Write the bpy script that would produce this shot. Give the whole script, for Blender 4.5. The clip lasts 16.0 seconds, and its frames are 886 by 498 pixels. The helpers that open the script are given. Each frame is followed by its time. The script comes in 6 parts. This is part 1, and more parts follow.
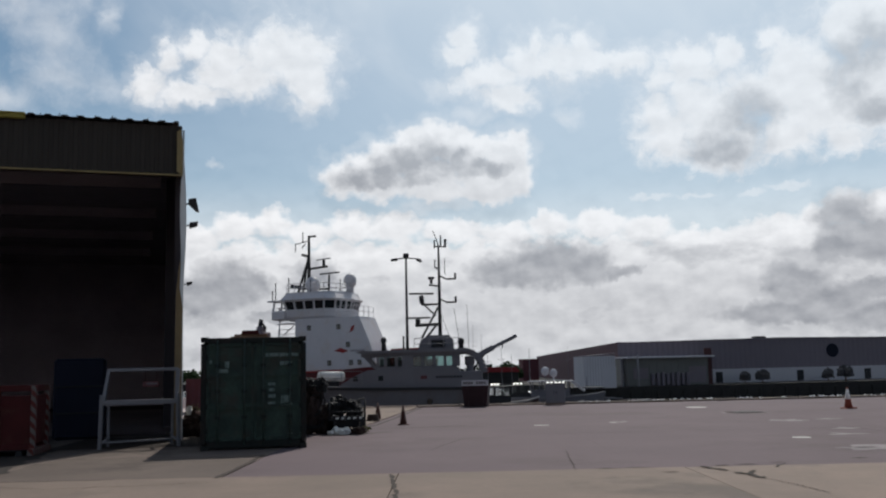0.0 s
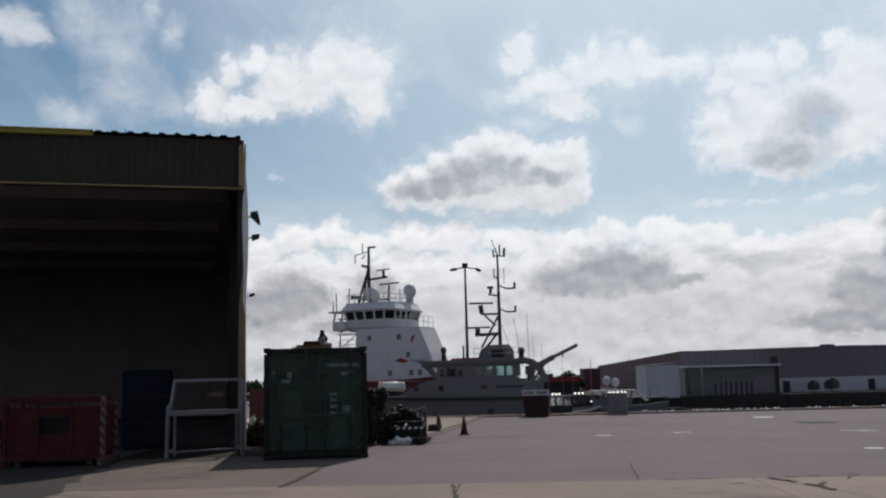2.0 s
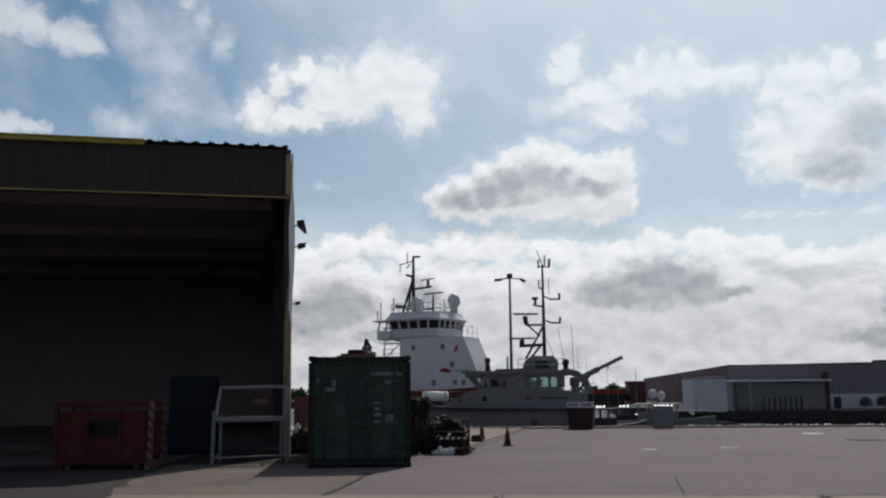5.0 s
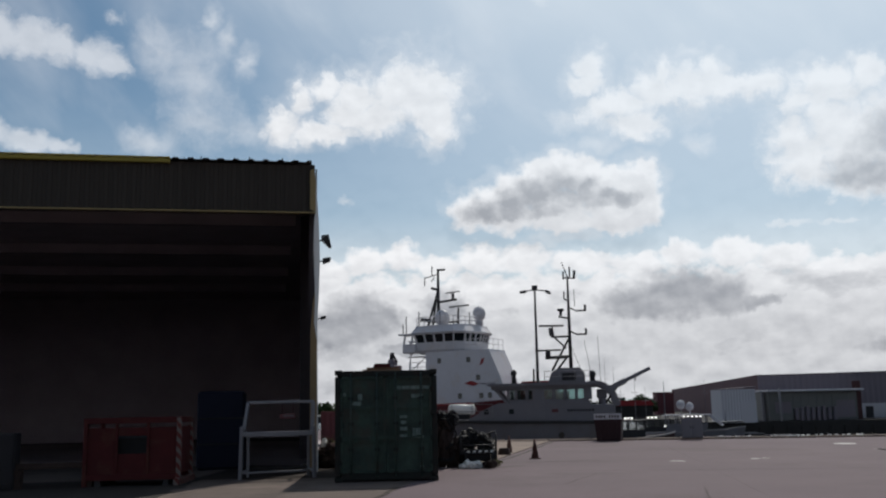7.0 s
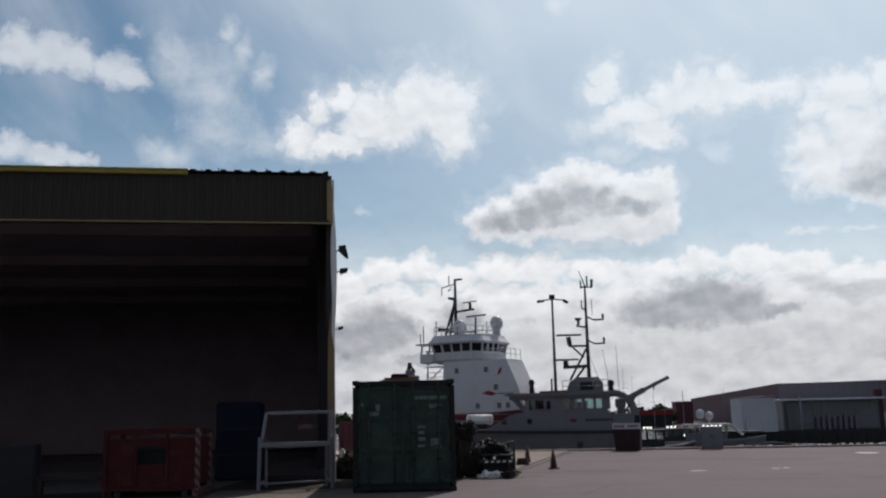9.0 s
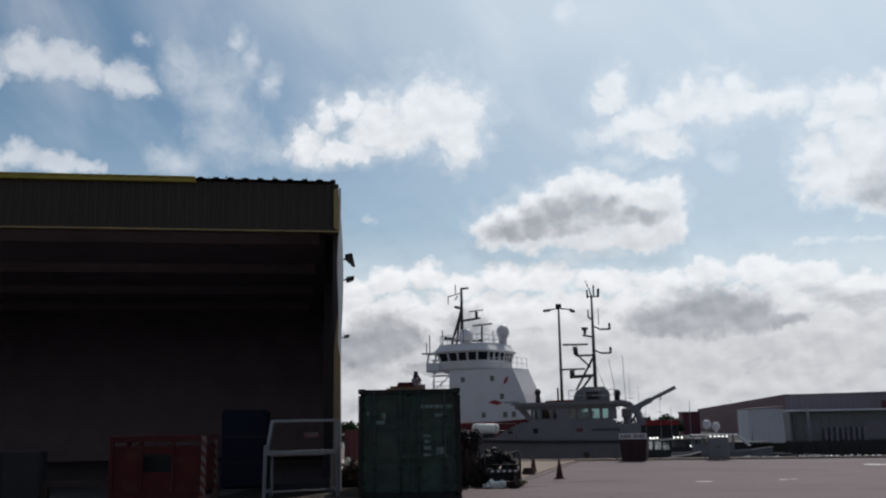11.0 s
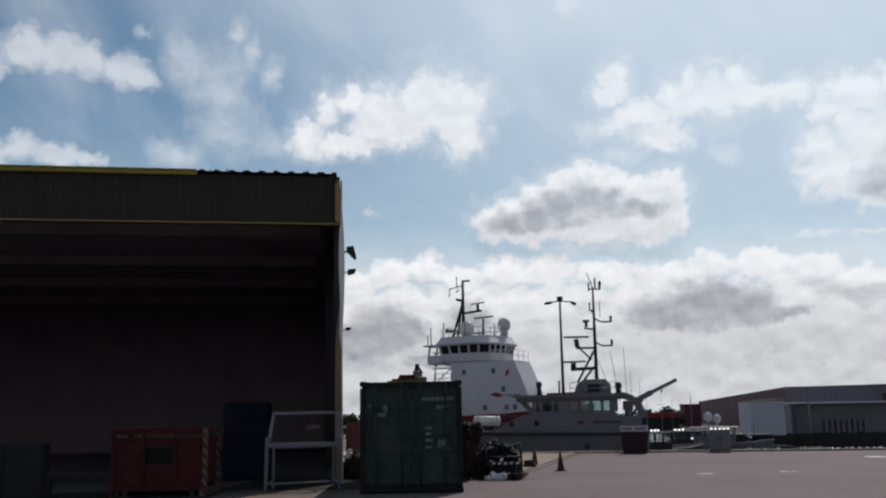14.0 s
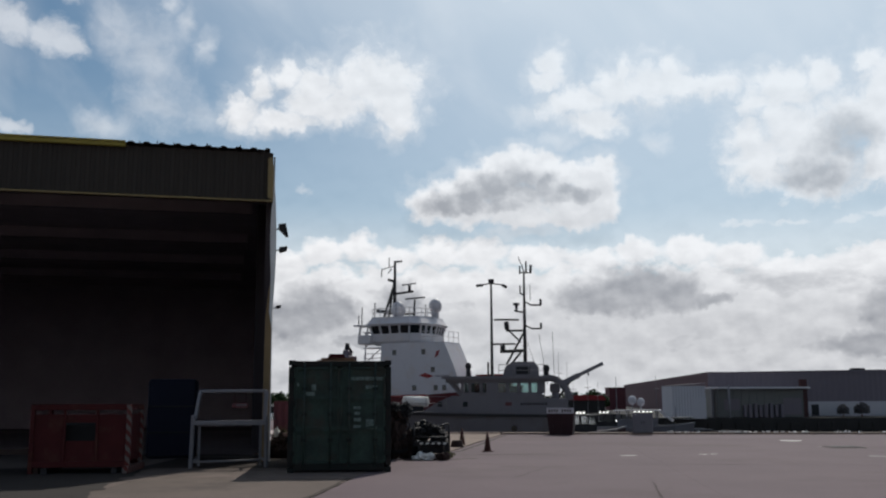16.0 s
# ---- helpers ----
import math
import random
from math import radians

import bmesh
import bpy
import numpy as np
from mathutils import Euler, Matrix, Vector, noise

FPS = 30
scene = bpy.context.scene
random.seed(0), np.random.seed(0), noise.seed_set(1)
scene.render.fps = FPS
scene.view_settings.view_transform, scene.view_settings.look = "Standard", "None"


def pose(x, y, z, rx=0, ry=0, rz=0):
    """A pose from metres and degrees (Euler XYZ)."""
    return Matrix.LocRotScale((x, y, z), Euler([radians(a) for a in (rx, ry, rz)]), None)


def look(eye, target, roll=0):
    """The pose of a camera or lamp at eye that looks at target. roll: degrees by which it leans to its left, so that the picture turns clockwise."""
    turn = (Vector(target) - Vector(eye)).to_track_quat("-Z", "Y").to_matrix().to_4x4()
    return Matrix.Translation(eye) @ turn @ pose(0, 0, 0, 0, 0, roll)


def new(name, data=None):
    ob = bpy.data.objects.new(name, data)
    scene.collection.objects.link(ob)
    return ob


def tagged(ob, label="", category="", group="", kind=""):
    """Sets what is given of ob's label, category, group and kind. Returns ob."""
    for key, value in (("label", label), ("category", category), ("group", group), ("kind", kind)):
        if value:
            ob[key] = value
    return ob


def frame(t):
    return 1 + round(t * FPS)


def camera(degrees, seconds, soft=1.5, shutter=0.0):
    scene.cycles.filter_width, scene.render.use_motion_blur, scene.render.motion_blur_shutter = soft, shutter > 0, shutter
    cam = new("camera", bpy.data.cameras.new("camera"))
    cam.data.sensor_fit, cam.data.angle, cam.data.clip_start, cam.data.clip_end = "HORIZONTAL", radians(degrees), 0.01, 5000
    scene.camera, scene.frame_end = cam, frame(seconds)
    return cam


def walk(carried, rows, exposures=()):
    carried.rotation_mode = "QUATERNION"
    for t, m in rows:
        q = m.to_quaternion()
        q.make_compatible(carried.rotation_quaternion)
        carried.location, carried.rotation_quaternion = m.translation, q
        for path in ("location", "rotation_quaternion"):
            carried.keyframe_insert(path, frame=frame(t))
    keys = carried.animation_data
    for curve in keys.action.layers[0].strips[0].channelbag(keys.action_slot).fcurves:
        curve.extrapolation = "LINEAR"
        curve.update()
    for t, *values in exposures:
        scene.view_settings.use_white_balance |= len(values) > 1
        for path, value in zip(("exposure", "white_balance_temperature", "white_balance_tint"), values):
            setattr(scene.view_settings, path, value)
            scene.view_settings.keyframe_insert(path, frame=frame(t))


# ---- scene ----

# ---- camera: a person stands and pans by hand ----
EYE = Vector((0.0, 0.0, 1.75))
# seconds, yaw, pitch, lean
PATH = [
    (0.0, 0.00, 7.33, -1.32),
    (0.5, 1.20, 7.47, -1.60),
    (1.0, 2.31, 7.63, -1.56),
    (1.5, 3.04, 7.86, -1.64),
    (2.0, 3.62, 8.01, -1.48),
    (2.5, 3.88, 8.11, -1.33),
    (3.0, 4.18, 8.21, -1.16),
    (3.5, 4.57, 8.29, -1.33),
    (4.0, 5.12, 8.35, -1.01),
    (6.5, 7.74, 9.33, -0.94),
    (7.0, 7.87, 9.48, -1.16),
    (7.5, 8.05, 9.62, -1.26),
    (8.0, 8.32, 9.82, -1.24),
    (8.5, 8.57, 9.96, -1.57),
    (9.0, 8.90, 10.10, -1.34),
    (9.5, 9.14, 10.28, -1.29),
    (12.0, 9.21, 10.70, -0.80),
    (12.5, 9.01, 10.63, -0.72),
    (13.0, 9.02, 10.52, -1.28),
    (13.5, 9.22, 10.30, -1.21),
    (14.0, 9.39, 10.19, -1.01),
    (14.5, 9.27, 9.88, 0.04),
    (15.0, 8.65, 9.55, 0.58),
    (15.5, 7.48, 9.45, -0.02),
    (16.0, 5.25, 8.97, -0.23),
]


def heading(yaw, pitch, lean):
    a, b = radians(yaw), radians(pitch)
    way = Vector((-math.sin(a) * math.cos(b), math.cos(a) * math.cos(b), math.sin(b)))
    return look(EYE, EYE + 10 * way, lean)


cam = camera(50.65, 16.0, soft=2.2)
walk(cam, [(t, heading(y, p, r)) for t, y, p, r in PATH])

# ---- sky, clouds and sun ----
SUN_AZ, SUN_EL = 14.0, 47.0      # degrees to the right of straight ahead, and up

# azimuth (left is positive), height, half width, half height, in degrees
HEAP_HIGH = [
    (9.10, 19.10, 2.84, 2.09), (11.01, 18.94, 2.17, 1.52), (8.13, 17.47, 1.58, 1.93), (13.07, 18.78, 2.17, 1.32),
    (15.26, 19.15, 1.34, 0.80), (15.40, 16.55, 2.96, 0.80), (17.80, 16.90, 1.34, 1.20), (12.04, 17.52, 2.17, 1.36),
    (16.59, 18.58, 0.87, 1.12), (13.74, 17.78, 1.58, 0.96), (-1.53, 20.08, 0.95, 1.12), (-1.29, 19.00, 1.18, 0.80),
    (-3.31, 17.53, 2.37, 0.96), (-4.34, 16.48, 2.37, 0.88), (-5.65, 18.36, 1.66, 1.36), (-7.95, 18.46, 2.17, 1.52),
    (-6.15, 19.39, 0.63, 0.88), (-8.97, 19.15, 0.71, 0.88), (-10.11, 18.21, 1.77, 0.64), (-11.94, 18.07, 1.42, 0.80),
]
HEAP_RIGHT = [
    (-15.62, 17.40, 2.76, 1.28), (-13.75, 16.86, 1.42, 1.00), (-17.64, 18.01, 1.26, 1.04), (-13.30, 14.92, 1.42, 1.20),
    (-14.06, 13.36, 1.97, 1.68), (-16.65, 14.13, 2.60, 2.65), (-15.50, 15.39, 1.97, 1.60), (-17.78, 12.48, 2.84, 1.68),
    (-19.41, 15.47, 2.76, 2.01), (-21.84, 16.44, 2.76, 2.41), (-20.03, 18.35, 0.95, 0.72), (-24.43, 18.39, 2.37, 2.49),
    (-23.19, 14.06, 3.55, 2.49), (-26.53, 18.65, 2.37, 2.41), (-26.23, 15.05, 3.55, 3.21), (-20.95, 12.72, 2.37, 1.44),
    (-29.42, 16.04, 4.73, 5.22), (-32.33, 12.89, 4.73, 3.61),
]
HEAP_MID = [
    (5.93, 11.65, 1.73, 1.36), (4.77, 12.54, 1.50, 1.04), (3.19, 12.76, 1.77, 1.52), (1.59, 13.32, 1.77, 1.44), (0.06, 13.70, 1.66, 1.36),
    (-1.58, 12.91, 1.81, 1.36), (-4.05, 13.03, 1.73, 1.36), (-4.45, 11.31, 1.50, 1.44), (-2.60, 11.61, 2.05, 1.36),
    (0.57, 11.69, 2.96, 1.52), (3.56, 11.29, 2.44, 1.12), (-2.83, 13.42, 1.18, 0.80), (0.58, 10.90, 3.55, 0.72), (-2.92, 10.74, 2.17, 0.80),
    (0.15, 14.25, 1.58, 1.12), (1.83, 13.94, 1.34, 0.88), (-1.43, 13.87, 1.03, 0.80), (-4.67, 13.69, 0.95, 0.72),
]
HEAP_LEFT = [
    (34.40, 20.74, 1.66, 1.60), (32.65, 20.73, 1.73, 1.60), (30.90, 20.42, 1.50, 1.28), (29.29, 20.22, 1.66, 1.20),
    (27.80, 19.73, 1.10, 0.80), (34.40, 15.36, 1.50, 1.04), (32.43, 15.06, 2.05, 0.80), (30.73, 15.02, 1.18, 0.56),
    (37.22, 19.85, 1.97, 1.60), (36.53, 14.75, 1.97, 1.20),
]
THIN = [
    (22.27, 22.85, 0.55, 0.83), (21.26, 21.94, 0.62, 0.97), (20.10, 20.70, 0.69, 1.04), (23.26, 19.52, 2.08, 2.42),
    (25.34, 20.66, 1.73, 1.73), (22.66, 17.08, 2.42, 1.73), (25.79, 15.56, 2.08, 0.86), (20.07, 16.53, 1.90, 1.25),
    (16.91, 15.79, 2.08, 0.62), (1.08, 24.43, 0.76, 0.62), (-2.35, 21.25, 0.48, 0.31), (-7.96, 20.16, 1.18, 0.45),
    (14.07, 12.34, 0.62, 0.31), (6.12, 17.42, 0.62, 0.42), (27.95, 22.58, 0.48, 0.31), (-1.87, 15.44, 1.90, 0.76),
    (-8.10, 15.03, 1.18, 0.69), (-0.20, 16.89, 1.38, 0.76),
]
THIN_LOW = [
    (-20.78, 10.16, 2.14, 0.42), (-18.57, 9.85, 1.25, 0.42), (-12.70, 9.94, 2.08, 0.35), (-15.35, 9.93, 1.73, 0.28),
    (0.08, 10.06, 4.50, 0.90), (-9.62, 9.09, 2.42, 0.55),
]
BANK = [
    (14.81, 7.96, 1.73, 1.18), (12.67, 8.66, 1.73, 1.18), (10.49, 9.01, 1.66, 1.18), (8.27, 8.33, 1.73, 1.11), (5.69, 8.83, 2.08, 1.18),
    (2.90, 8.80, 2.42, 1.18), (-0.58, 8.39, 2.77, 1.04), (-4.07, 8.12, 2.42, 1.04), (-6.68, 8.54, 2.08, 0.97), (-9.60, 8.58, 2.42, 1.04),
    (-12.27, 8.10, 2.25, 0.97), (-17.13, 7.15, 2.42, 0.97), (-19.67, 7.54, 2.42, 1.11), (-21.84, 7.80, 1.59, 1.38),
    (-23.44, 8.41, 1.45, 1.52), (-25.40, 8.10, 1.52, 1.45), (-27.67, 8.38, 2.42, 2.08), (-30.76, 6.86, 3.11, 2.08),
    (-14.70, 7.13, 2.08, 1.04),
]
DARK_HIGH = [
    (5.48, 11.85, 1.67, 0.91), (3.55, 12.39, 1.83, 1.14), (1.60, 12.78, 1.90, 1.07), (-0.52, 12.80, 1.45, 0.91), (2.86, 11.56, 3.04, 0.61),
    (-18.58, 13.94, 1.75, 2.13), (-17.13, 12.44, 2.13, 0.99), (-24.24, 15.95, 1.29, 1.90), (-25.54, 17.30, 1.14, 1.52),
    (-2.79, 12.12, 1.52, 0.61), (-26.42, 13.79, 2.28, 0.76), (4.99, 8.90, 1.14, 0.38),
]
DARK_LOW = [
    (12.98, 5.11, 2.36, 1.60), (14.61, 4.45, 2.28, 1.52), (11.49, 5.28, 1.29, 0.84), (7.77, 5.76, 1.37, 0.99), (9.81, 3.40, 3.04, 0.53),
    (-3.99, 5.81, 2.82, 1.14), (-6.42, 6.21, 2.82, 1.52), (-8.81, 6.05, 1.67, 1.45), (-6.97, 7.15, 1.29, 0.68), (-10.82, 5.70, 1.37, 0.49),
    (-23.48, 7.83, 1.60, 1.60), (-22.78, 6.29, 1.52, 1.14), (-25.00, 6.60, 1.90, 1.52), (-20.70, 4.48, 2.28, 1.60),
    (-22.44, 3.59, 3.04, 1.14), (-25.08, 3.92, 2.66, 0.84), (-19.67, 2.75, 4.18, 0.91), (-24.68, 2.38, 2.66, 1.07),
]
SKY_STRENGTH = 0.066
CLOUD_LIGHT = 0.87


def build_sky():
    world = bpy.data.worlds.new("sky")
    scene.world = world
    world.use_nodes = True
    tree = world.node_tree
    tree.nodes.clear()
    N, L = tree.nodes, tree.links

    def put(socket, value):
        if hasattr(value, "links"):
            L.new(value, socket)
        else:
            socket.default_value = value

    def m(op, a, b=0.0, c=0.0, clamp=False):
        n = N.new("ShaderNodeMath")
        n.operation, n.use_clamp = op, clamp
        for s, v in zip(n.inputs, (a, b, c)):
            put(s, v)
        return n.outputs[0]

    def v(op, a, b=(0, 0, 0), out=0):
        n = N.new("ShaderNodeVectorMath")
        n.operation = op
        put(n.inputs[0], a)
        put(n.inputs[1], b)
        return n.outputs[out]

    def noise_at(vec, scale, detail, rough=0.55, distortion=0.0, colour=False):
        n = N.new("ShaderNodeTexNoise")
        put(n.inputs["Vector"], vec)
        n.inputs["Scale"].default_value = scale
        n.inputs["Detail"].default_value = detail
        n.inputs["Roughness"].default_value = rough
        n.inputs["Distortion"].default_value = distortion
        return n.outputs["Color" if colour else "Fac"]

    def step(x, lo, hi):
        n = N.new("ShaderNodeMapRange")
        n.interpolation_type = "SMOOTHSTEP"
        put(n.inputs["Value"], x)
        n.inputs["From Min"].default_value, n.inputs["From Max"].default_value = lo, hi
        return n.outputs["Result"]

    def mix(f, a, b):
        n = N.new("ShaderNodeMix")
        n.data_type = "RGBA"
        put(n.inputs["Factor"], f)
        put(n.inputs["A"], a)
        put(n.inputs["B"], b)
        return n.outputs["Result"]

    def join(x, y, z=0.0):
        n = N.new("ShaderNodeCombineXYZ")
        for s, val in zip(n.inputs, (x, y, z)):
            put(s, val)
        return n.outputs[0]

    way = N.new("ShaderNodeTexCoord").outputs["Generated"]
    way = v("NORMALIZE", way)
    sep = N.new("ShaderNodeSeparateXYZ")
    L.new(way, sep.inputs[0])
    x, y, z = sep.outputs
    az = m("MULTIPLY", m("ARCTAN2", m("MULTIPLY", x, -1.0), y), 57.29578)
    el = m("MULTIPLY", m("ARCSINE", z), 57.29578)
    flat = join(az, el)

    # ragged outlines: the place is shifted by noise at two sizes
    wob1 = v("SUBTRACT", noise_at(flat, 0.5, 4.0, 0.55, colour=True), (0.5, 0.5, 0.5))
    wob2 = v("SUBTRACT", noise_at(flat, 1.7, 2.5, 0.5, colour=True), (0.5, 0.5, 0.5))
    drift = v("MULTIPLY", wob1, (1.5, 1.2, 0))
    place = v("ADD", v("ADD", flat, drift), v("MULTIPLY", wob2, (0.75, 0.7, 0)))

    def blobs(rows, at, melt=0.22):
        """1 in the middle of a puff, 0 at its edge, below 0 outside."""
        total = None
        for a, e, w, h in rows:
            n = N.new("ShaderNodeVectorMath")
            n.operation = "MULTIPLY_ADD"
            L.new(at, n.inputs[0])
            n.inputs[1].default_value, n.inputs[2].default_value = (1 / w, 1 / h, 0), (-a / w, -e / h, 0)
            d = v("LENGTH", n.outputs[0], out=1)
            total = d if total is None else m("SMOOTH_MIN", total, d, melt)
        return m("SUBTRACT", 1.0, total)

    heaps = HEAP_HIGH + HEAP_RIGHT + HEAP_MID
    fine = noise_at(join(az, m("MULTIPLY", el, 1.3)), 0.7, 6.0, 0.5)
    fine_c = m("SUBTRACT", fine, 0.5)
    smooth_c = m("SUBTRACT", noise_at(join(m("MULTIPLY", az, 0.8), el), 0.8, 3.0, 0.5), 0.5)
    billow = m("SUBTRACT", noise_at(flat, 1.3, 3.0, 0.5), 0.5)
    fluff = m("SUBTRACT", noise_at(v("ADD", flat, v("MULTIPLY", wob1, (3.0, 3.0, 0))), 0.55, 7.0, 0.6), 0.5)
    firm = m("ADD", blobs(HEAP_MID, place), m("MULTIPLY", fine_c, 1.0))
    loose = m("ADD", blobs(HEAP_HIGH + HEAP_RIGHT, place), m("MULTIPLY", fluff, 2.0))
    heap = m("MAXIMUM", firm, loose)
    bank = m("ADD", blobs(BANK, place), m("MULTIPLY", fine_c, 0.8))
    # how much cloud lies above, between this place and the sun: rims facing it stay bright
    above = v("ADD", place, (-0.35, 0.95, 0))
    under = step(m("ADD", blobs(heaps, above), m("MULTIPLY", billow, 0.9)), -0.5, 0.8)
    under_mid = step(m("ADD", blobs(HEAP_MID, above), m("MULTIPLY", billow, 0.7)), -0.35, 0.55)
    under_low = step(m("ADD", blobs(BANK, above), m("MULTIPLY", billow, 0.9)), -0.3, 0.8)
    # the same kind of sky goes on outside the named clouds
    dome = v("MULTIPLY", way, (1.0, 1.0, 2.2))
    far = noise_at(dome, 2.3, 8.0, 0.6)
    side = step(m("ABSOLUTE", m("SUBTRACT", az, 5.0)), 36.0, 50.0)
    high = step(el, 27.0, 36.0)
    elsewhere = m("MULTIPLY", step(far, 0.54, 0.72), m("MAXIMUM", side, high))

    low = step(m("ADD", el, m("MULTIPLY", fine_c, 3.0)), 8.6, 7.4)
    thick = m("MAXIMUM", m("MAXIMUM", step(firm, -0.24, 0.42), m("MULTIPLY", step(loose, -0.45, 0.58), 0.98)), m("MAXIMUM", step(bank, -0.22, 0.48), low))
    thick = m("MAXIMUM", thick, elsewhere)
    # thin streaks of high cloud
    lean = join(m("ADD", m("MULTIPLY", az, 0.5), m("MULTIPLY", el, -0.5)), m("MULTIPLY", m("ADD", az, el), 0.22))
    streak = noise_at(lean, 0.26, 5.0, 0.5, 0.4)
    veil = m("MULTIPLY", step(m("ADD", m("ADD", blobs(THIN, place, 0.5), m("MULTIPLY", m("SUBTRACT", streak, 0.5), 2.4)), m("MULTIPLY", fluff, 1.6)), -0.8, 1.5), 0.55)
    veil = m("MAXIMUM", veil, m("MULTIPLY", step(m("ADD", blobs(THIN_LOW, place), m("MULTIPLY", fine_c, 1.4)), -0.4, 0.8), 0.62))
    faint = step(m("ADD", blobs(HEAP_LEFT, place), m("MULTIPLY", fluff, 1.6)), -0.35, 0.7)
    veil = m("MAXIMUM", veil, m("MULTIPLY", faint, 0.6))
    # a soft skirt of vapour round every heap
    skirt = m("MULTIPLY", step(m("ADD", heap, m("MULTIPLY", fine_c, 0.8)), -1.1, 0.5), 0.42)
    wisp = m("MULTIPLY", step(streak, 0.38, 0.82), 0.30)
    haze = m("ADD", m("MULTIPLY", step(el, 22.0, 8.0), 0.24), m("MULTIPLY", step(el, 12.0, 8.0), 0.3))
    cover = m("MAXIMUM", m("MAXIMUM", thick, m("MAXIMUM", veil, skirt)), m("MAXIMUM", wisp, haze))
    # the sun's side of the haze is whiter
    sa, se = radians(SUN_AZ), radians(SUN_EL)
    sun_way = (math.sin(sa) * math.cos(se), math.cos(sa) * math.cos(se), math.sin(se))
    near_sun = step(v("DOT_PRODUCT", way, sun_way, out=1), 0.71, 0.96)

    sky = N.new("ShaderNodeTexSky")
    sky.sky_type, sky.sun_disc = "NISHITA", False
    sky.sun_elevation, sky.sun_rotation = se, sa
    sky.air_density, sky.dust_density, sky.ozone_density = 1.0, 0.6, 2.0
    blue = N.new("ShaderNodeVectorMath")
    blue.operation = "SCALE"
    L.new(v("MULTIPLY", sky.outputs[0], (0.775, 0.96, 0.97)), blue.inputs[0])
    blue.inputs["Scale"].default_value = SKY_STRENGTH
    # grey bases and cores
    soft = v("ADD", v("ADD", flat, v("MULTIPLY", wob1, (1.6, 1.3, 0))), v("MULTIPLY", wob2, (0.9, 0.8, 0)))
    core = step(m("ADD", blobs(DARK_HIGH, soft, 0.3), m("MULTIPLY", smooth_c, 0.6)), -0.8, 0.7)
    core_low = step(m("ADD", blobs(DARK_LOW, soft, 0.3), m("MULTIPLY", smooth_c, 0.7)), -0.6, 0.55)
    grey = m("MULTIPLY", m("MULTIPLY", core, under), 0.98)
    grey = m("SMOOTH_MAX", grey, m("MULTIPLY", core_low, 0.86), 0.15)
    grey = m("MAXIMUM", grey, m("MULTIPLY", under, 0.20))
    grey = m("SMOOTH_MAX", grey, m("MULTIPLY", under_mid, 0.36), 0.1)
    grey = m("MAXIMUM", grey, m("MULTIPLY", under_low, 0.2))
    mottle = m("MULTIPLY", step(noise_at(join(m("MULTIPLY", az, 0.5), el, 7.0), 0.50, 6.0, 0.55), 0.40, 0.68), 0.62)
    grey = m("SMOOTH_MAX", grey, m("MULTIPLY", mottle, step(el, 9.5, 6.5)), 0.15)
    grey = m("MAXIMUM", grey, m("MULTIPLY", step(el, 8.5, 4.0), 0.50))
    # lumps lit from above, where the sun stands
    broad = join(m("MULTIPLY", az, 0.8), m("MULTIPLY", el, 1.1))
    lump_a = noise_at(broad, 0.8, 4.0, 0.48)
    lump_b = noise_at(v("ADD", broad, (-0.2, 0.6, 0)), 0.8, 4.0, 0.48)
    relief = m("SUBTRACT", lump_b, lump_a)
    grey = m("ADD", grey, m("MULTIPLY", relief, 0.55), clamp=True)
    lit = tuple(CLOUD_LIGHT * c for c in (1.035, 1.045, 1.07)) + (1,)
    dim = tuple(CLOUD_LIGHT * c for c in (0.36, 0.375, 0.415)) + (1,)
    cloud = mix(grey, lit, dim)
    colour = mix(cover, blue.outputs[0], cloud)
    colour = mix(m("MULTIPLY", near_sun, 0.72), colour, (0.86 * CLOUD_LIGHT, 0.96 * CLOUD_LIGHT, 1.05 * CLOUD_LIGHT, 1))
    back = N.new("ShaderNodeBackground")
    L.new(colour, back.inputs["Color"])
    out = N.new("ShaderNodeOutputWorld")
    L.new(back.outputs[0], out.inputs["Surface"])


build_sky()
sun = new("sun", bpy.data.lights.new("sun", "SUN"))
sun.data.energy, sun.data.angle, sun.data.color = 3.1, radians(0.6), (1.0, 0.94, 0.86)
_a, _e = radians(SUN_AZ), radians(SUN_EL)
sun.matrix_world = look((math.sin(_a) * 80, math.cos(_a) * 80, 90), (0, 0, 90 - 80 * math.tan(_e)))
scene.view_settings.exposure = 0.0

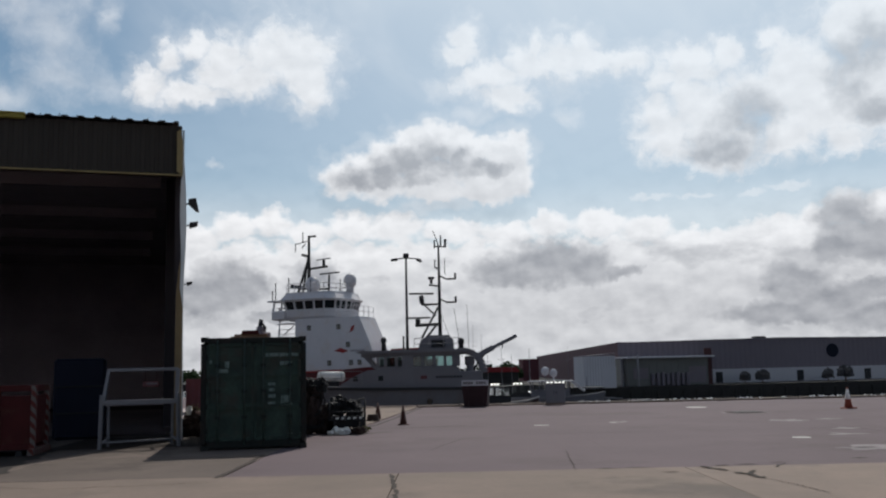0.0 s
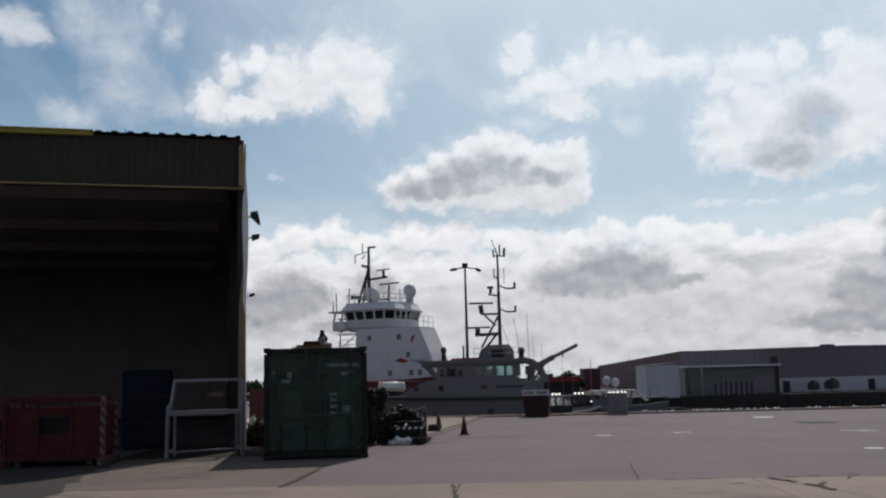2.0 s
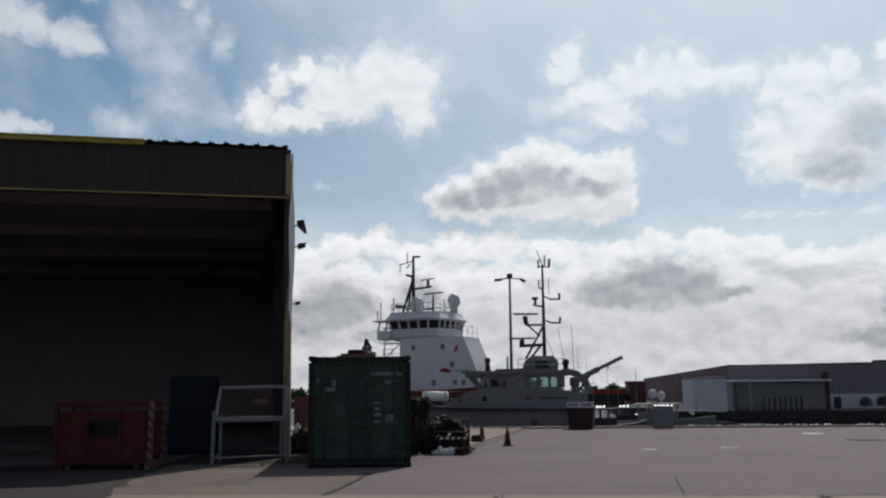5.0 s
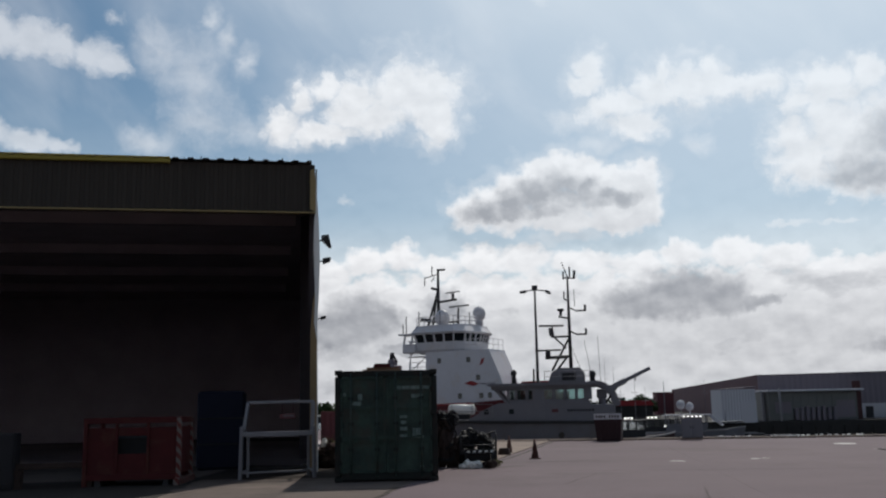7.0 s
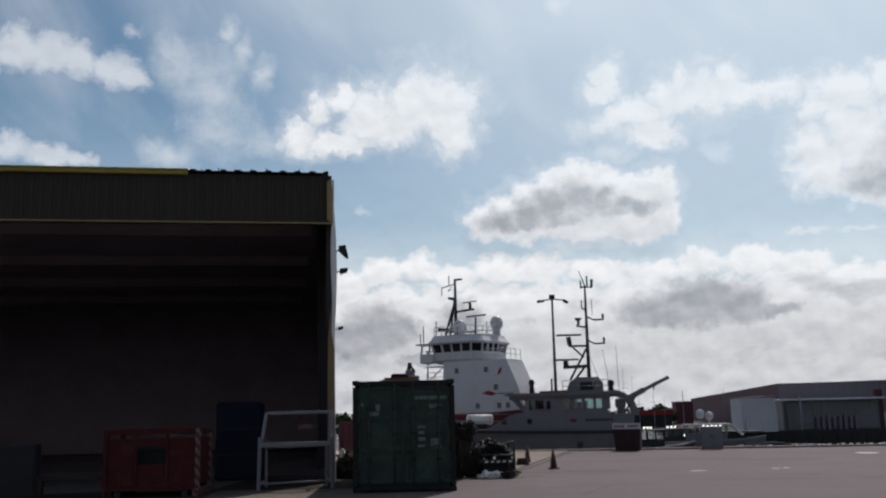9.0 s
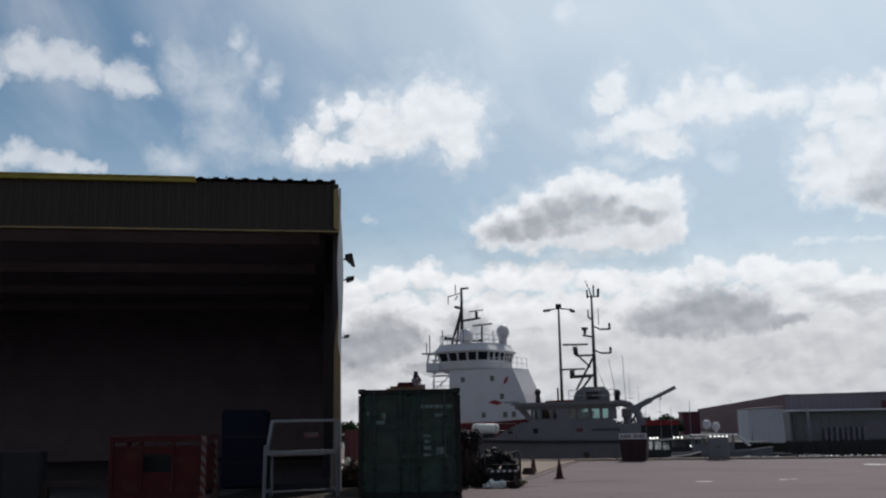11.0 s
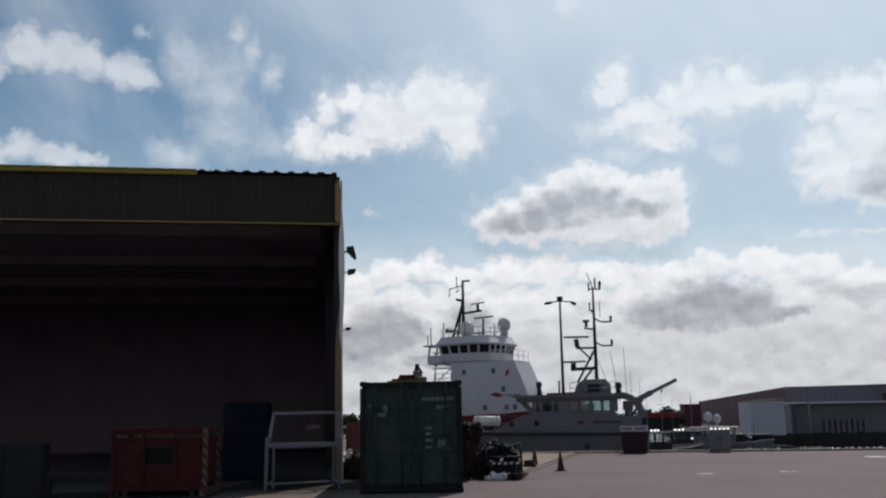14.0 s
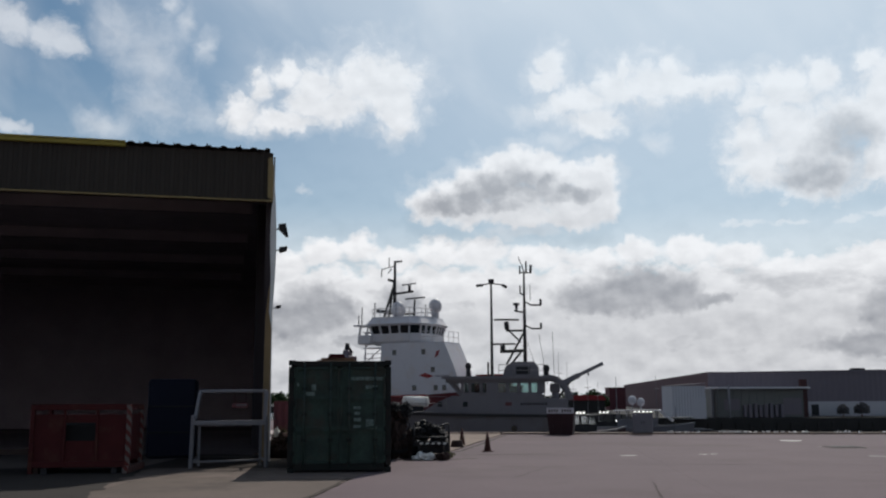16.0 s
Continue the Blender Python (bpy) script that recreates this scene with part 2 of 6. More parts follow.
# ---- materials ----
def material(name, colour, rough=0.7, metal=0.0, dark=None, scale=3.0, grain=40.0, bump=0.15, amount=0.5,
             stain=None, stain_scale=0.7, stain_amount=0.0, spread=0.0, stretch=(1, 1, 1), coat=0.0, shine=0.22, fixed=False):
    """A surface with broad patches (dark), fine grain, stains of a second colour and relief."""
    mat = bpy.data.materials.new(name)
    mat.use_nodes = True
    tree = mat.node_tree
    N, L = tree.nodes, tree.links
    b = N["Principled BSDF"]
    b.inputs["Roughness"].default_value, b.inputs["Metallic"].default_value = rough, metal
    b.inputs["Coat Weight"].default_value = coat
    b.inputs["Specular IOR Level"].default_value = shine
    tc = N.new("ShaderNodeTexCoord")
    mp = N.new("ShaderNodeMapping")
    mp.inputs["Scale"].default_value = stretch
    if fixed:
        L.new(N.new("ShaderNodeNewGeometry").outputs["Position"], mp.inputs["Vector"])
    else:
        # each object takes its own stretch of the pattern
        own, shift, add = N.new("ShaderNodeObjectInfo"), N.new("ShaderNodeVectorMath"), N.new("ShaderNodeVectorMath")
        shift.operation = "SCALE"
        shift.inputs[0].default_value = (31.0, 17.0, 23.0)
        L.new(own.outputs["Random"], shift.inputs["Scale"])
        L.new(tc.outputs["Object"], add.inputs[0])
        L.new(shift.outputs[0], add.inputs[1])
        L.new(add.outputs[0], mp.inputs["Vector"])

    def tex(sc, detail, rg=0.6):
        n = N.new("ShaderNodeTexNoise")
        n.inputs["Scale"].default_value, n.inputs["Detail"].default_value, n.inputs["Roughness"].default_value = sc, detail, rg
        L.new(mp.outputs[0], n.inputs["Vector"])
        return n.outputs["Fac"]

    def ramp(f, lo, hi):
        n = N.new("ShaderNodeMapRange")
        n.inputs["From Min"].default_value, n.inputs["From Max"].default_value = lo, hi
        L.new(f, n.inputs["Value"])
        return n.outputs["Result"]

    def mixed(f, a, c):
        n = N.new("ShaderNodeMix")
        n.data_type = "RGBA"
        for s, val in (("Factor", f), ("A", a), ("B", c)):
            if hasattr(val, "links"):
                L.new(val, n.inputs[s])
            else:
                n.inputs[s].default_value = val
        return n.outputs["Result"]

    def times(f, k):
        n = N.new("ShaderNodeMath")
        n.operation = "MULTIPLY"
        L.new(f, n.inputs[0])
        n.inputs[1].default_value = k
        return n.outputs[0]

    if dark is None:
        dark = tuple(0.6 * c for c in colour)
    broad, small = tex(scale, 5.0), tex(grain, 4.0, 0.7)
    col = mixed(times(ramp(broad, 0.35, 0.7), amount), (*colour, 1), (*dark, 1))
    col = mixed(times(ramp(small, 0.4, 0.75), amount * 0.6), col, (*dark, 1))
    if stain:
        col = mixed(times(ramp(tex(stain_scale, 7.0, 0.65), 0.52, 0.62), stain_amount), col, (*stain, 1))
    if spread:
        info = N.new("ShaderNodeObjectInfo")
        hsv = N.new("ShaderNodeHueSaturation")
        rng = N.new("ShaderNodeMapRange")
        rng.inputs["To Min"].default_value, rng.inputs["To Max"].default_value = 1 - spread, 1 + spread
        L.new(info.outputs["Random"], rng.inputs["Value"])
        L.new(rng.outputs["Result"], hsv.inputs["Value"])
        L.new(col, hsv.inputs["Color"])
        col = hsv.outputs["Color"]
    L.new(col, b.inputs["Base Color"])
    if bump:
        bp = N.new("ShaderNodeBump")
        bp.inputs["Strength"].default_value, bp.inputs["Distance"].default_value = bump, 0.02
        L.new(small, bp.inputs["Height"])
        L.new(bp.outputs[0], b.inputs["Normal"])
    return mat


def glass(name, colour=(0.75, 0.9, 0.88), rough=0.05):
    mat = bpy.data.materials.new(name)
    mat.use_nodes = True
    tree = mat.node_tree
    N, L = tree.nodes, tree.links
    N.remove(N["Principled BSDF"])
    clear, gloss, both = N.new("ShaderNodeBsdfTransparent"), N.new("ShaderNodeBsdfGlossy"), N.new("ShaderNodeMixShader")
    clear.inputs["Color"].default_value = (*colour, 1)
    gloss.inputs["Roughness"].default_value = rough
    fr = N.new("ShaderNodeFresnel")
    fr.inputs["IOR"].default_value = 1.45
    L.new(fr.outputs[0], both.inputs["Fac"])
    L.new(clear.outputs[0], both.inputs[1])
    L.new(gloss.outputs[0], both.inputs[2])
    L.new(both.outputs[0], N["Material Output"].inputs["Surface"])
    return mat


def water_material():
    mat = bpy.data.materials.new("harbour_water")
    mat.use_nodes = True
    tree = mat.node_tree
    N, L = tree.nodes, tree.links
    b = N["Principled BSDF"]
    b.inputs["Base Color"].default_value = (0.012, 0.02, 0.022, 1)
    b.inputs["Roughness"].default_value = 0.08
    tc, n, bp = N.new("ShaderNodeTexCoord"), N.new("ShaderNodeTexNoise"), N.new("ShaderNodeBump")
    n.inputs["Scale"].default_value, n.inputs["Detail"].default_value = 0.9, 5.0
    bp.inputs["Strength"].default_value, bp.inputs["Distance"].default_value = 0.7, 0.25
    L.new(tc.outputs["Object"], n.inputs["Vector"])
    L.new(n.outputs["Fac"], bp.inputs["Height"])
    L.new(bp.outputs[0], b.inputs["Normal"])
    return mat


def hazard_material():
    """Diagonal red and white bands."""
    mat = material("hazard_stripes", (0.13, 0.112, 0.105), 0.6, amount=0.5)
    tree = mat.node_tree
    N, L = tree.nodes, tree.links
    b = N["Principled BSDF"]
    base = b.inputs["Base Color"].links[0].from_socket
    tc, wv, gt, mx = N.new("ShaderNodeTexCoord"), N.new("ShaderNodeTexWave"), N.new("ShaderNodeMath"), N.new("ShaderNodeMix")
    wv.bands_direction = "DIAGONAL"
    wv.inputs["Scale"].default_value = 2.6
    L.new(tc.outputs["Object"], wv.inputs["Vector"])
    gt.operation = "GREATER_THAN"
    gt.inputs[1].default_value = 0.5
    L.new(wv.outputs["Fac"], gt.inputs[0])
    mx.data_type = "RGBA"
    L.new(gt.outputs[0], mx.inputs["Factor"])
    L.new(base, mx.inputs["A"])
    mx.inputs["B"].default_value = (0.09, 0.018, 0.015, 1)
    L.new(mx.outputs["Result"], b.inputs["Base Color"])
    return mat


M_CONCRETE = material("pale_concrete", (0.218, 0.168, 0.138), 0.9, dark=(0.142, 0.114, 0.096), scale=0.5, grain=9.0, bump=0.25, amount=0.7,
                      stain=(0.075, 0.066, 0.06), stain_scale=0.35, stain_amount=0.55, spread=0.08)
M_APRON = material("worn_asphalt", (0.134, 0.101, 0.110), 0.9, dark=(0.100, 0.076, 0.083), scale=0.22, grain=14.0, bump=0.35, amount=0.7,
                   stain=(0.086, 0.066, 0.066), stain_scale=0.16, stain_amount=0.5, fixed=True)
M_JOINT = material("joint_filler", (0.055, 0.044, 0.037), 0.95)
M_QUAY = material("quay_wall", (0.10, 0.095, 0.09), 0.9, scale=1.0, grain=8.0, bump=0.5)
M_FARQUAY = material("far_quay_wall", (0.035, 0.033, 0.032), 0.95, scale=0.5, grain=4.0)
M_PAINT = material("worn_road_paint", (0.5, 0.49, 0.46), 0.8, dark=(0.25, 0.24, 0.22), scale=6.0)
M_GREEN = material("green_container_paint", (0.028, 0.054, 0.043), 0.55, dark=(0.008, 0.0145, 0.0135), scale=1.9, grain=14.0, bump=0.2, amount=0.85,
                   stain=(0.040, 0.026, 0.02), stain_scale=1.1, stain_amount=0.45)
M_GREEN_BAR = material("green_bar_paint", (0.032, 0.052, 0.046), 0.55, dark=(0.015, 0.025, 0.023), amount=0.8, stain=(0.05, 0.035, 0.025), stain_scale=4.0, stain_amount=0.5)
M_DARKGREEN = material("container_frame_paint", (0.0065, 0.0095, 0.0088), 0.65, stain=(0.02, 0.013, 0.011), stain_scale=2.0, stain_amount=0.5)
M_DECAL = material("faded_white_decal", (0.17, 0.22, 0.21), 0.6, dark=(0.06, 0.10, 0.09), scale=9.0, amount=0.7)
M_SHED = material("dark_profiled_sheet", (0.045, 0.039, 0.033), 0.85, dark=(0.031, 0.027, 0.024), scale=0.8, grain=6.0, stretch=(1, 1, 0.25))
M_SHED_IN = material("shed_lining", (0.36, 0.31, 0.34), 0.9, scale=0.6)
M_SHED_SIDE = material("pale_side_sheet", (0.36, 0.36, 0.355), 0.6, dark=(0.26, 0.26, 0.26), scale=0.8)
# darker copy of the shed lining, with indoor shade in its colour
M_LINING_SHADE = material("shade_dark_lining", (0.06, 0.05, 0.055), 0.9, scale=0.6)
# side sheeting again, its colour raised to look sunlit
M_EDGE_SUN = material("sun_pale_edge_sheet", (0.66, 0.66, 0.64), 0.6, dark=(0.5, 0.5, 0.48), scale=1.5)
M_YELLOW = material("yellow_trim", (0.29, 0.24, 0.055), 0.65, dark=(0.2, 0.16, 0.025), scale=1.5)
M_TAN = material("tan_flashing", (0.24, 0.165, 0.085), 0.6, scale=2.0)
M_STEEL = material("galvanised_steel", (0.20, 0.195, 0.21), 0.65, 0.0, dark=(0.14, 0.135, 0.148), scale=2.5, grain=25.0)
M_DARKSTEEL = material("dark_steel", (0.03, 0.03, 0.033), 0.65, 0.0, scale=3.0)
M_RED = material("red_crate_paint", (0.062, 0.0092, 0.010), 0.8, dark=(0.027, 0.005, 0.0055), scale=2.0, stain=(0.07, 0.03, 0.02), stain_scale=1.5, stain_amount=0.5)
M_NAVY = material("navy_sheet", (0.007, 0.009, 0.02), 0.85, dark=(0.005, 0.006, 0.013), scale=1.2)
M_BADGE = material("faded_badge", (0.12, 0.045, 0.05), 0.7)
# roof lining coloured lighter than the walls to lift the dark ceiling
M_ROOF_IN = material("lightened_roof_lining", (0.52, 0.46, 0.49), 0.9, scale=0.6)
M_DIRTYSLAB = material("dirty_concrete", (0.135, 0.106, 0.092), 0.9, dark=(0.09, 0.072, 0.063), scale=0.5, grain=9.0, bump=0.25, amount=0.7,
                       stain=(0.055, 0.045, 0.04), stain_scale=0.4, stain_amount=0.6, spread=0.08)
# inner floor coloured lighter to make up for scant light there
M_SHEDFLOOR = material("lightened_shed_floor", (0.30, 0.25, 0.25), 0.6, dark=(0.22, 0.185, 0.185), scale=0.5, grain=9.0, spread=0.08)
M_LINTEL = material("faded_trim", (0.27, 0.21, 0.10), 0.65, dark=(0.17, 0.13, 0.07), scale=1.5)
# concrete with the shed's shadow put into its colour
M_FLOOR_SHADE = material("shade_dark_concrete", (0.030, 0.025, 0.023), 0.85, dark=(0.018, 0.015, 0.014), scale=0.6, grain=9.0, bump=0.3)
M_GLAZE = material("dull_glazing", (0.125, 0.13, 0.128), 0.35, dark=(0.085, 0.09, 0.09), scale=0.15, bump=0.0)
M_MAROON = material("dark_maroon_paint", (0.032, 0.013, 0.016), 0.6, scale=1.5, grain=12.0)
M_CONE = material("dirty_cone", (0.085, 0.04, 0.035), 0.75, dark=(0.035, 0.022, 0.02), scale=5.0)
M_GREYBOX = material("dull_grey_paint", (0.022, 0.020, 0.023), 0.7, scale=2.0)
M_BLACK = material("black_rubber", (0.018, 0.018, 0.02), 0.7, scale=4.0)
M_BROWN = material("rusty_brown", (0.045, 0.03, 0.026), 0.9, dark=(0.022, 0.015, 0.013), scale=3.0)
M_ORANGE = material("cone_orange", (0.27, 0.07, 0.045), 0.7, dark=(0.14, 0.04, 0.03), scale=5.0)
M_WHITE = material("white_plastic", (0.78, 0.78, 0.76), 0.5, dark=(0.5, 0.5, 0.49), scale=4.0)
M_GREYHULL = material("grey_hull_paint", (0.138, 0.134, 0.152), 0.5, dark=(0.105, 0.102, 0.116), scale=0.6, grain=6.0, stain=(0.10, 0.08, 0.07), stain_scale=0.7, stain_amount=0.35)
M_GREYCABIN = material("grey_cabin_paint", (0.158, 0.155, 0.175), 0.5, dark=(0.12, 0.118, 0.134), scale=0.8)
M_SHIPWHITE = material("white_ship_paint", (0.52, 0.515, 0.54), 0.5, dark=(0.41, 0.405, 0.425), scale=0.5, grain=3.0, stain=(0.42, 0.33, 0.26), stain_scale=0.8, stain_amount=0.25)
M_SHIPRED = material("red_hull_paint", (0.24, 0.022, 0.024), 0.55, dark=(0.17, 0.015, 0.017), scale=0.4, grain=3.0)
# the hull red again, darkened for the shaded ship's side
M_HULLSHADE = material("shaded_red_hull", (0.105, 0.018, 0.021), 0.6, dark=(0.07, 0.013, 0.016), scale=0.4, grain=3.0)
M_GLASSDARK = material("dark_window", (0.02, 0.025, 0.03), 0.08, scale=1.0, bump=0.0, shine=0.5)
M_PANE = glass("clear_pane", (0.66, 0.76, 0.75))
M_CLAD = material("grey_cladding", (0.165, 0.145, 0.168), 0.75, dark=(0.128, 0.113, 0.132), scale=0.05, grain=1.5, stretch=(1, 1, 0.3))
M_BAND = material("white_wall_band", (0.44, 0.43, 0.46), 0.7, dark=(0.35, 0.345, 0.365), scale=0.12, grain=1.5)
M_STORE = material("pale_grey_sheet", (0.44, 0.43, 0.46), 0.7, dark=(0.36, 0.355, 0.38), scale=0.2)
M_REDCLAD = material("dark_red_cladding", (0.115, 0.04, 0.047), 0.8, dark=(0.08, 0.03, 0.035), scale=0.06)
M_DULLRED = material("dull_red_side_cladding", (0.125, 0.068, 0.078), 0.8, dark=(0.10, 0.055, 0.064), scale=0.06)
M_RUST = material("rust_column", (0.07, 0.032, 0.033), 0.8, scale=0.5)
M_LEAF = material("leaf", (0.045, 0.075, 0.025), 0.8, dark=(0.02, 0.04, 0.015), scale=2.0, spread=0.3)
M_SHRUB = material("dusty_shrub", (0.10, 0.095, 0.10), 0.9, dark=(0.06, 0.06, 0.065), scale=1.0)
M_WEED = material("weed_leaf", (0.14, 0.135, 0.05), 0.8, dark=(0.07, 0.07, 0.03), scale=3.0)
M_FAR = material("far_trees", (0.035, 0.045, 0.032), 0.9, scale=0.05)
M_TIMBER = material("weathered_timber", (0.16, 0.09, 0.055), 0.85, scale=3.0, stretch=(1, 6, 6))
M_WATER = water_material()
M_HAZARD = hazard_material()
M_CARTON = material("faded_carton", (0.36, 0.25, 0.23), 0.85, dark=(0.24, 0.16, 0.15), scale=6.0)
M_DIRT_SHADE = material("shaded_dirt", (0.034, 0.025, 0.021), 0.95, dark=(0.018, 0.014, 0.012), scale=1.5, grain=12.0, bump=0.6, amount=0.9)
M_SALT = material("pale_dry_patch", (0.27, 0.245, 0.245), 0.95, dark=(0.15, 0.13, 0.135), scale=2.0, amount=0.8)


# ---- building helpers ----
def box(bm, x, y, z, sx, sy, sz, turn=None, bevel=0.0):
    """A block centred at x, y, z."""
    t = bmesh.new()
    bmesh.ops.create_cube(t, size=1.0, matrix=Matrix.Diagonal((sx, sy, sz, 1)))
    if bevel:
        bmesh.ops.bevel(t, geom=t.edges[:], offset=bevel, segments=1, affect="EDGES")
    t.transform(Matrix.Translation((x, y, z)) @ (turn if turn else Matrix()))
    merge(bm, t)


def merge(bm, t):
    vs = [bm.verts.new(v.co) for v in t.verts]
    t.verts.index_update()
    for f in t.faces:
        bm.faces.new([vs[v.index] for v in f.verts]).smooth = f.smooth
    t.free()


def tube(bm, p, q, r, n=8, r2=None, smooth=True):
    """A round bar from p to q."""
    p, q = Vector(p), Vector(q)
    t = bmesh.new()
    bmesh.ops.create_cone(t, cap_ends=True, segments=n, radius1=r, radius2=r if r2 is None else r2, depth=(q - p).length)
    for f in t.faces:
        f.smooth = smooth and len(f.verts) == 4
    t.transform(Matrix.Translation((p + q) / 2) @ (q - p).to_track_quat("Z", "Y").to_matrix().to_4x4())
    merge(bm, t)


def beam(bm, p, q, w, h=None, bevel=0.0):
    """A square bar from p to q."""
    p, q = Vector(p), Vector(q)
    m = (q - p).to_track_quat("X", "Z").to_matrix().to_4x4()
    c = (p + q) / 2
    box(bm, c.x, c.y, c.z, (q - p).length, w, h or w, m, bevel)


def ball(bm, x, y, z, rx, ry, rz, seg=12, rough=0.0):
    t = bmesh.new()
    bmesh.ops.create_uvsphere(t, u_segments=seg, v_segments=max(6, seg * 2 // 3), radius=1.0)
    for v in t.verts:
        k = 1 + rough * noise.noise(v.co * 2.3 + Vector((x, y, z)) * 3)
        v.co = Vector((x + v.co.x * rx * k, y + v.co.y * ry * k, z + v.co.z * rz * k))
    for f in t.faces:
        f.smooth = True
    merge(bm, t)


def prism(bm, outline, axis, a, b):
    """An outline of (u, v) pushed from a to b along an axis: 'x' (u=y, v=z), 'y' (u=x, v=z) or 'z' (u=x, v=y)."""
    def at(u, v, k):
        return {"x": (k, u, v), "y": (u, k, v), "z": (u, v, k)}[axis]
    lo = [bm.verts.new(at(u, v, a)) for u, v in outline]
    hi = [bm.verts.new(at(u, v, b)) for u, v in outline]
    n = len(outline)
    bm.faces.new(lo[::-1])
    bm.faces.new(hi)
    for i in range(n):
        bm.faces.new((lo[i], lo[(i + 1) % n], hi[(i + 1) % n], hi[i]))


def part(name, bm, mat, parent, label=""):
    bmesh.ops.recalc_face_normals(bm, faces=bm.faces[:])
    me = bpy.data.meshes.new(name)
    bm.to_mesh(me)
    bm.free()
    me.materials.append(mat)
    ob = new(name, me)
    ob.parent = parent
    if label:
        ob["label"] = label
    return ob


def thing(name, x, y, z, yaw, label, category, group="", kind=""):
    ob = new(name)
    ob.matrix_world = pose(x, y, z, 0, 0, yaw)
    return tagged(ob, label, category, group, kind)


def whole(name, bm, mat, label, category="", kind="", group=""):
    ob = part(name, bm, mat, None)
    return tagged(ob, label, category, group, kind)


def polar(az, dist):
    """A place on the ground, by the degrees left of straight ahead and the distance."""
    return -math.sin(radians(az)) * dist, math.cos(radians(az)) * dist


# ---- ground, water, far shore ----
WATER_Z, FAR_Z = -3.4, -1.45


def ground():
    bm = bmesh.new()
    outline = [(-400, -400), (400, -400), (400, 45.3), (-9.5, 45.3), (-9.5, 76), (-400, 76)]
    prism(bm, outline, "z", -7.0, -0.03)
    g = whole("ground", bm, M_APRON, "worn grey asphalt quay apron with stains", "ground", "structure")
    # a rounded coping along the quay's edge
    bm = bmesh.new()
    for i in range(52):
        x = -9.4 + 2.0 * i
        box(bm, x + 0.98, 45.0, -0.10, 1.96, 0.62, 0.36, bevel=0.03)
    c = part("coping", bm, M_CONCRETE, g, "pale concrete coping along the quay edge")
    bm = bmesh.new()
    box(bm, 60, 45.55, -2.6, 139, 0.3, 4.6)
    part("quay_face", bm, M_QUAY, g, "dark stained quay face")
    bm = bmesh.new()
    prism(bm, [(-3000, 45.4), (3000, 45.4), (3000, 4200), (-3000, 4200)], "z", WATER_Z - 0.5, WATER_Z)
    whole("water", bm, M_WATER, "dark rippled harbour water", "water", "structure")
    bm = bmesh.new()
    prism(bm, [(-2500, 260), (-60, 330), (14, 330), (16, 139), (160, 158), (2500, 300), (2500, 4000), (-2500, 4000)], "z", -8, FAR_Z)
    f = whole("far_ground", bm, M_FARQUAY, "dark far quay and shore across the basin", "ground", "structure")
    # fendering piles on the far quay's face
    for i in range(70):
        bm = bmesh.new()
        x = 17.5 + 2.0 * i
        y = 139 + (x - 16) * 19 / 144
        box(bm, x, y - 0.06, -3.5, 0.3, 0.4, 2.9, bevel=0.05)
        part("timber_fender", bm, M_FARQUAY, f)
    return g


GROUND = ground()


def apron_surfaces():
    """Separate concrete slabs with open joints; asphalt beyond them is the ground itself, a little lower."""
    rng = random.Random(5)
    xs = [-30.25, -25.35, -20.45, -15.55, -10.65, -5.75, -0.85, 4.05, 8.95, 13.85, 18.75, 23.65, 28.55]
    ys = [-3.6, 1.4, 6.4, 11.4, 16.4]
    def slab(x0, x1, y0, y1, mat=M_CONCRETE):
        bm = bmesh.new()
        g = 0.018
        box(bm, 0, 0, 0, x1 - x0 - g, y1 - y0 - g, 0.06, bevel=0.008)
        s = part("slab", bm, mat, GROUND)
        s.matrix_world = pose((x0 + x1) / 2, (y0 + y1) / 2, -0.028 + rng.uniform(-0.004, 0.004), rng.uniform(-.03, .03), rng.uniform(-.03, .03), 0)
    for a, b in zip(xs, xs[1:]):
        for c, d in zip(ys, ys[1:]):
            slab(a, b, c, d)
    # the strip before and inside the shed
    xl = [-30.9, -26.4, -21.9, -17.4, -12.9, -8.4, -3.9]
    yl = [16.4, 20.6, 24.9, 29.2, 33.5, 37.8, 42.1, 46.4, 50.7]
    for a, b in zip(xl, xl[1:]):
        for c, d in zip(yl, yl[1:]):
            if d < 30 or b < -8:
                slab(a, b, c, d, M_DIRTYSLAB if c < 29 else M_SHEDFLOOR)
    # asphalt in wide lanes, slightly sunk at its seams
    for k, (x0, x1) in enumerate([(-3.9, 3.4), (3.4, 10.8), (10.8, 18.4), (18.4, 27.0), (27.0, 44.0)]):
        for y0, y1 in ((16.4, 25.3), (25.3, 34.9), (34.9, 44.7)):
            bm = bmesh.new()
            box(bm, 0, 0, 0, x1 - x0 - 0.004, y1 - y0 - 0.004, 0.05)
            s = part("asphalt_lane", bm, M_APRON, GROUND)
            s.matrix_world = pose((x0 + x1) / 2, (y0 + y1) / 2, -0.03 + rng.uniform(-0.001, 0.001))
    # the pale strip beside the low kerb
    bm = bmesh.new()
    prism(bm, [(-8.6, 29.0), (-2.75, 29.0), (-1.35, 44.6), (-8.6, 44.6)], "z", -0.02, 0.035)
    part("kerb_strip", bm, M_CONCRETE, GROUND, "pale concrete strip with a low kerb edge")


def surface(x, y):
    """The height of the paving: slabs stand a little proud of the asphalt."""
    if -8.5 < x < -1.3 and y > 29.0:
        return 0.035
    return 0.0065 if y < 16.4 or x < -3.9 else -0.004


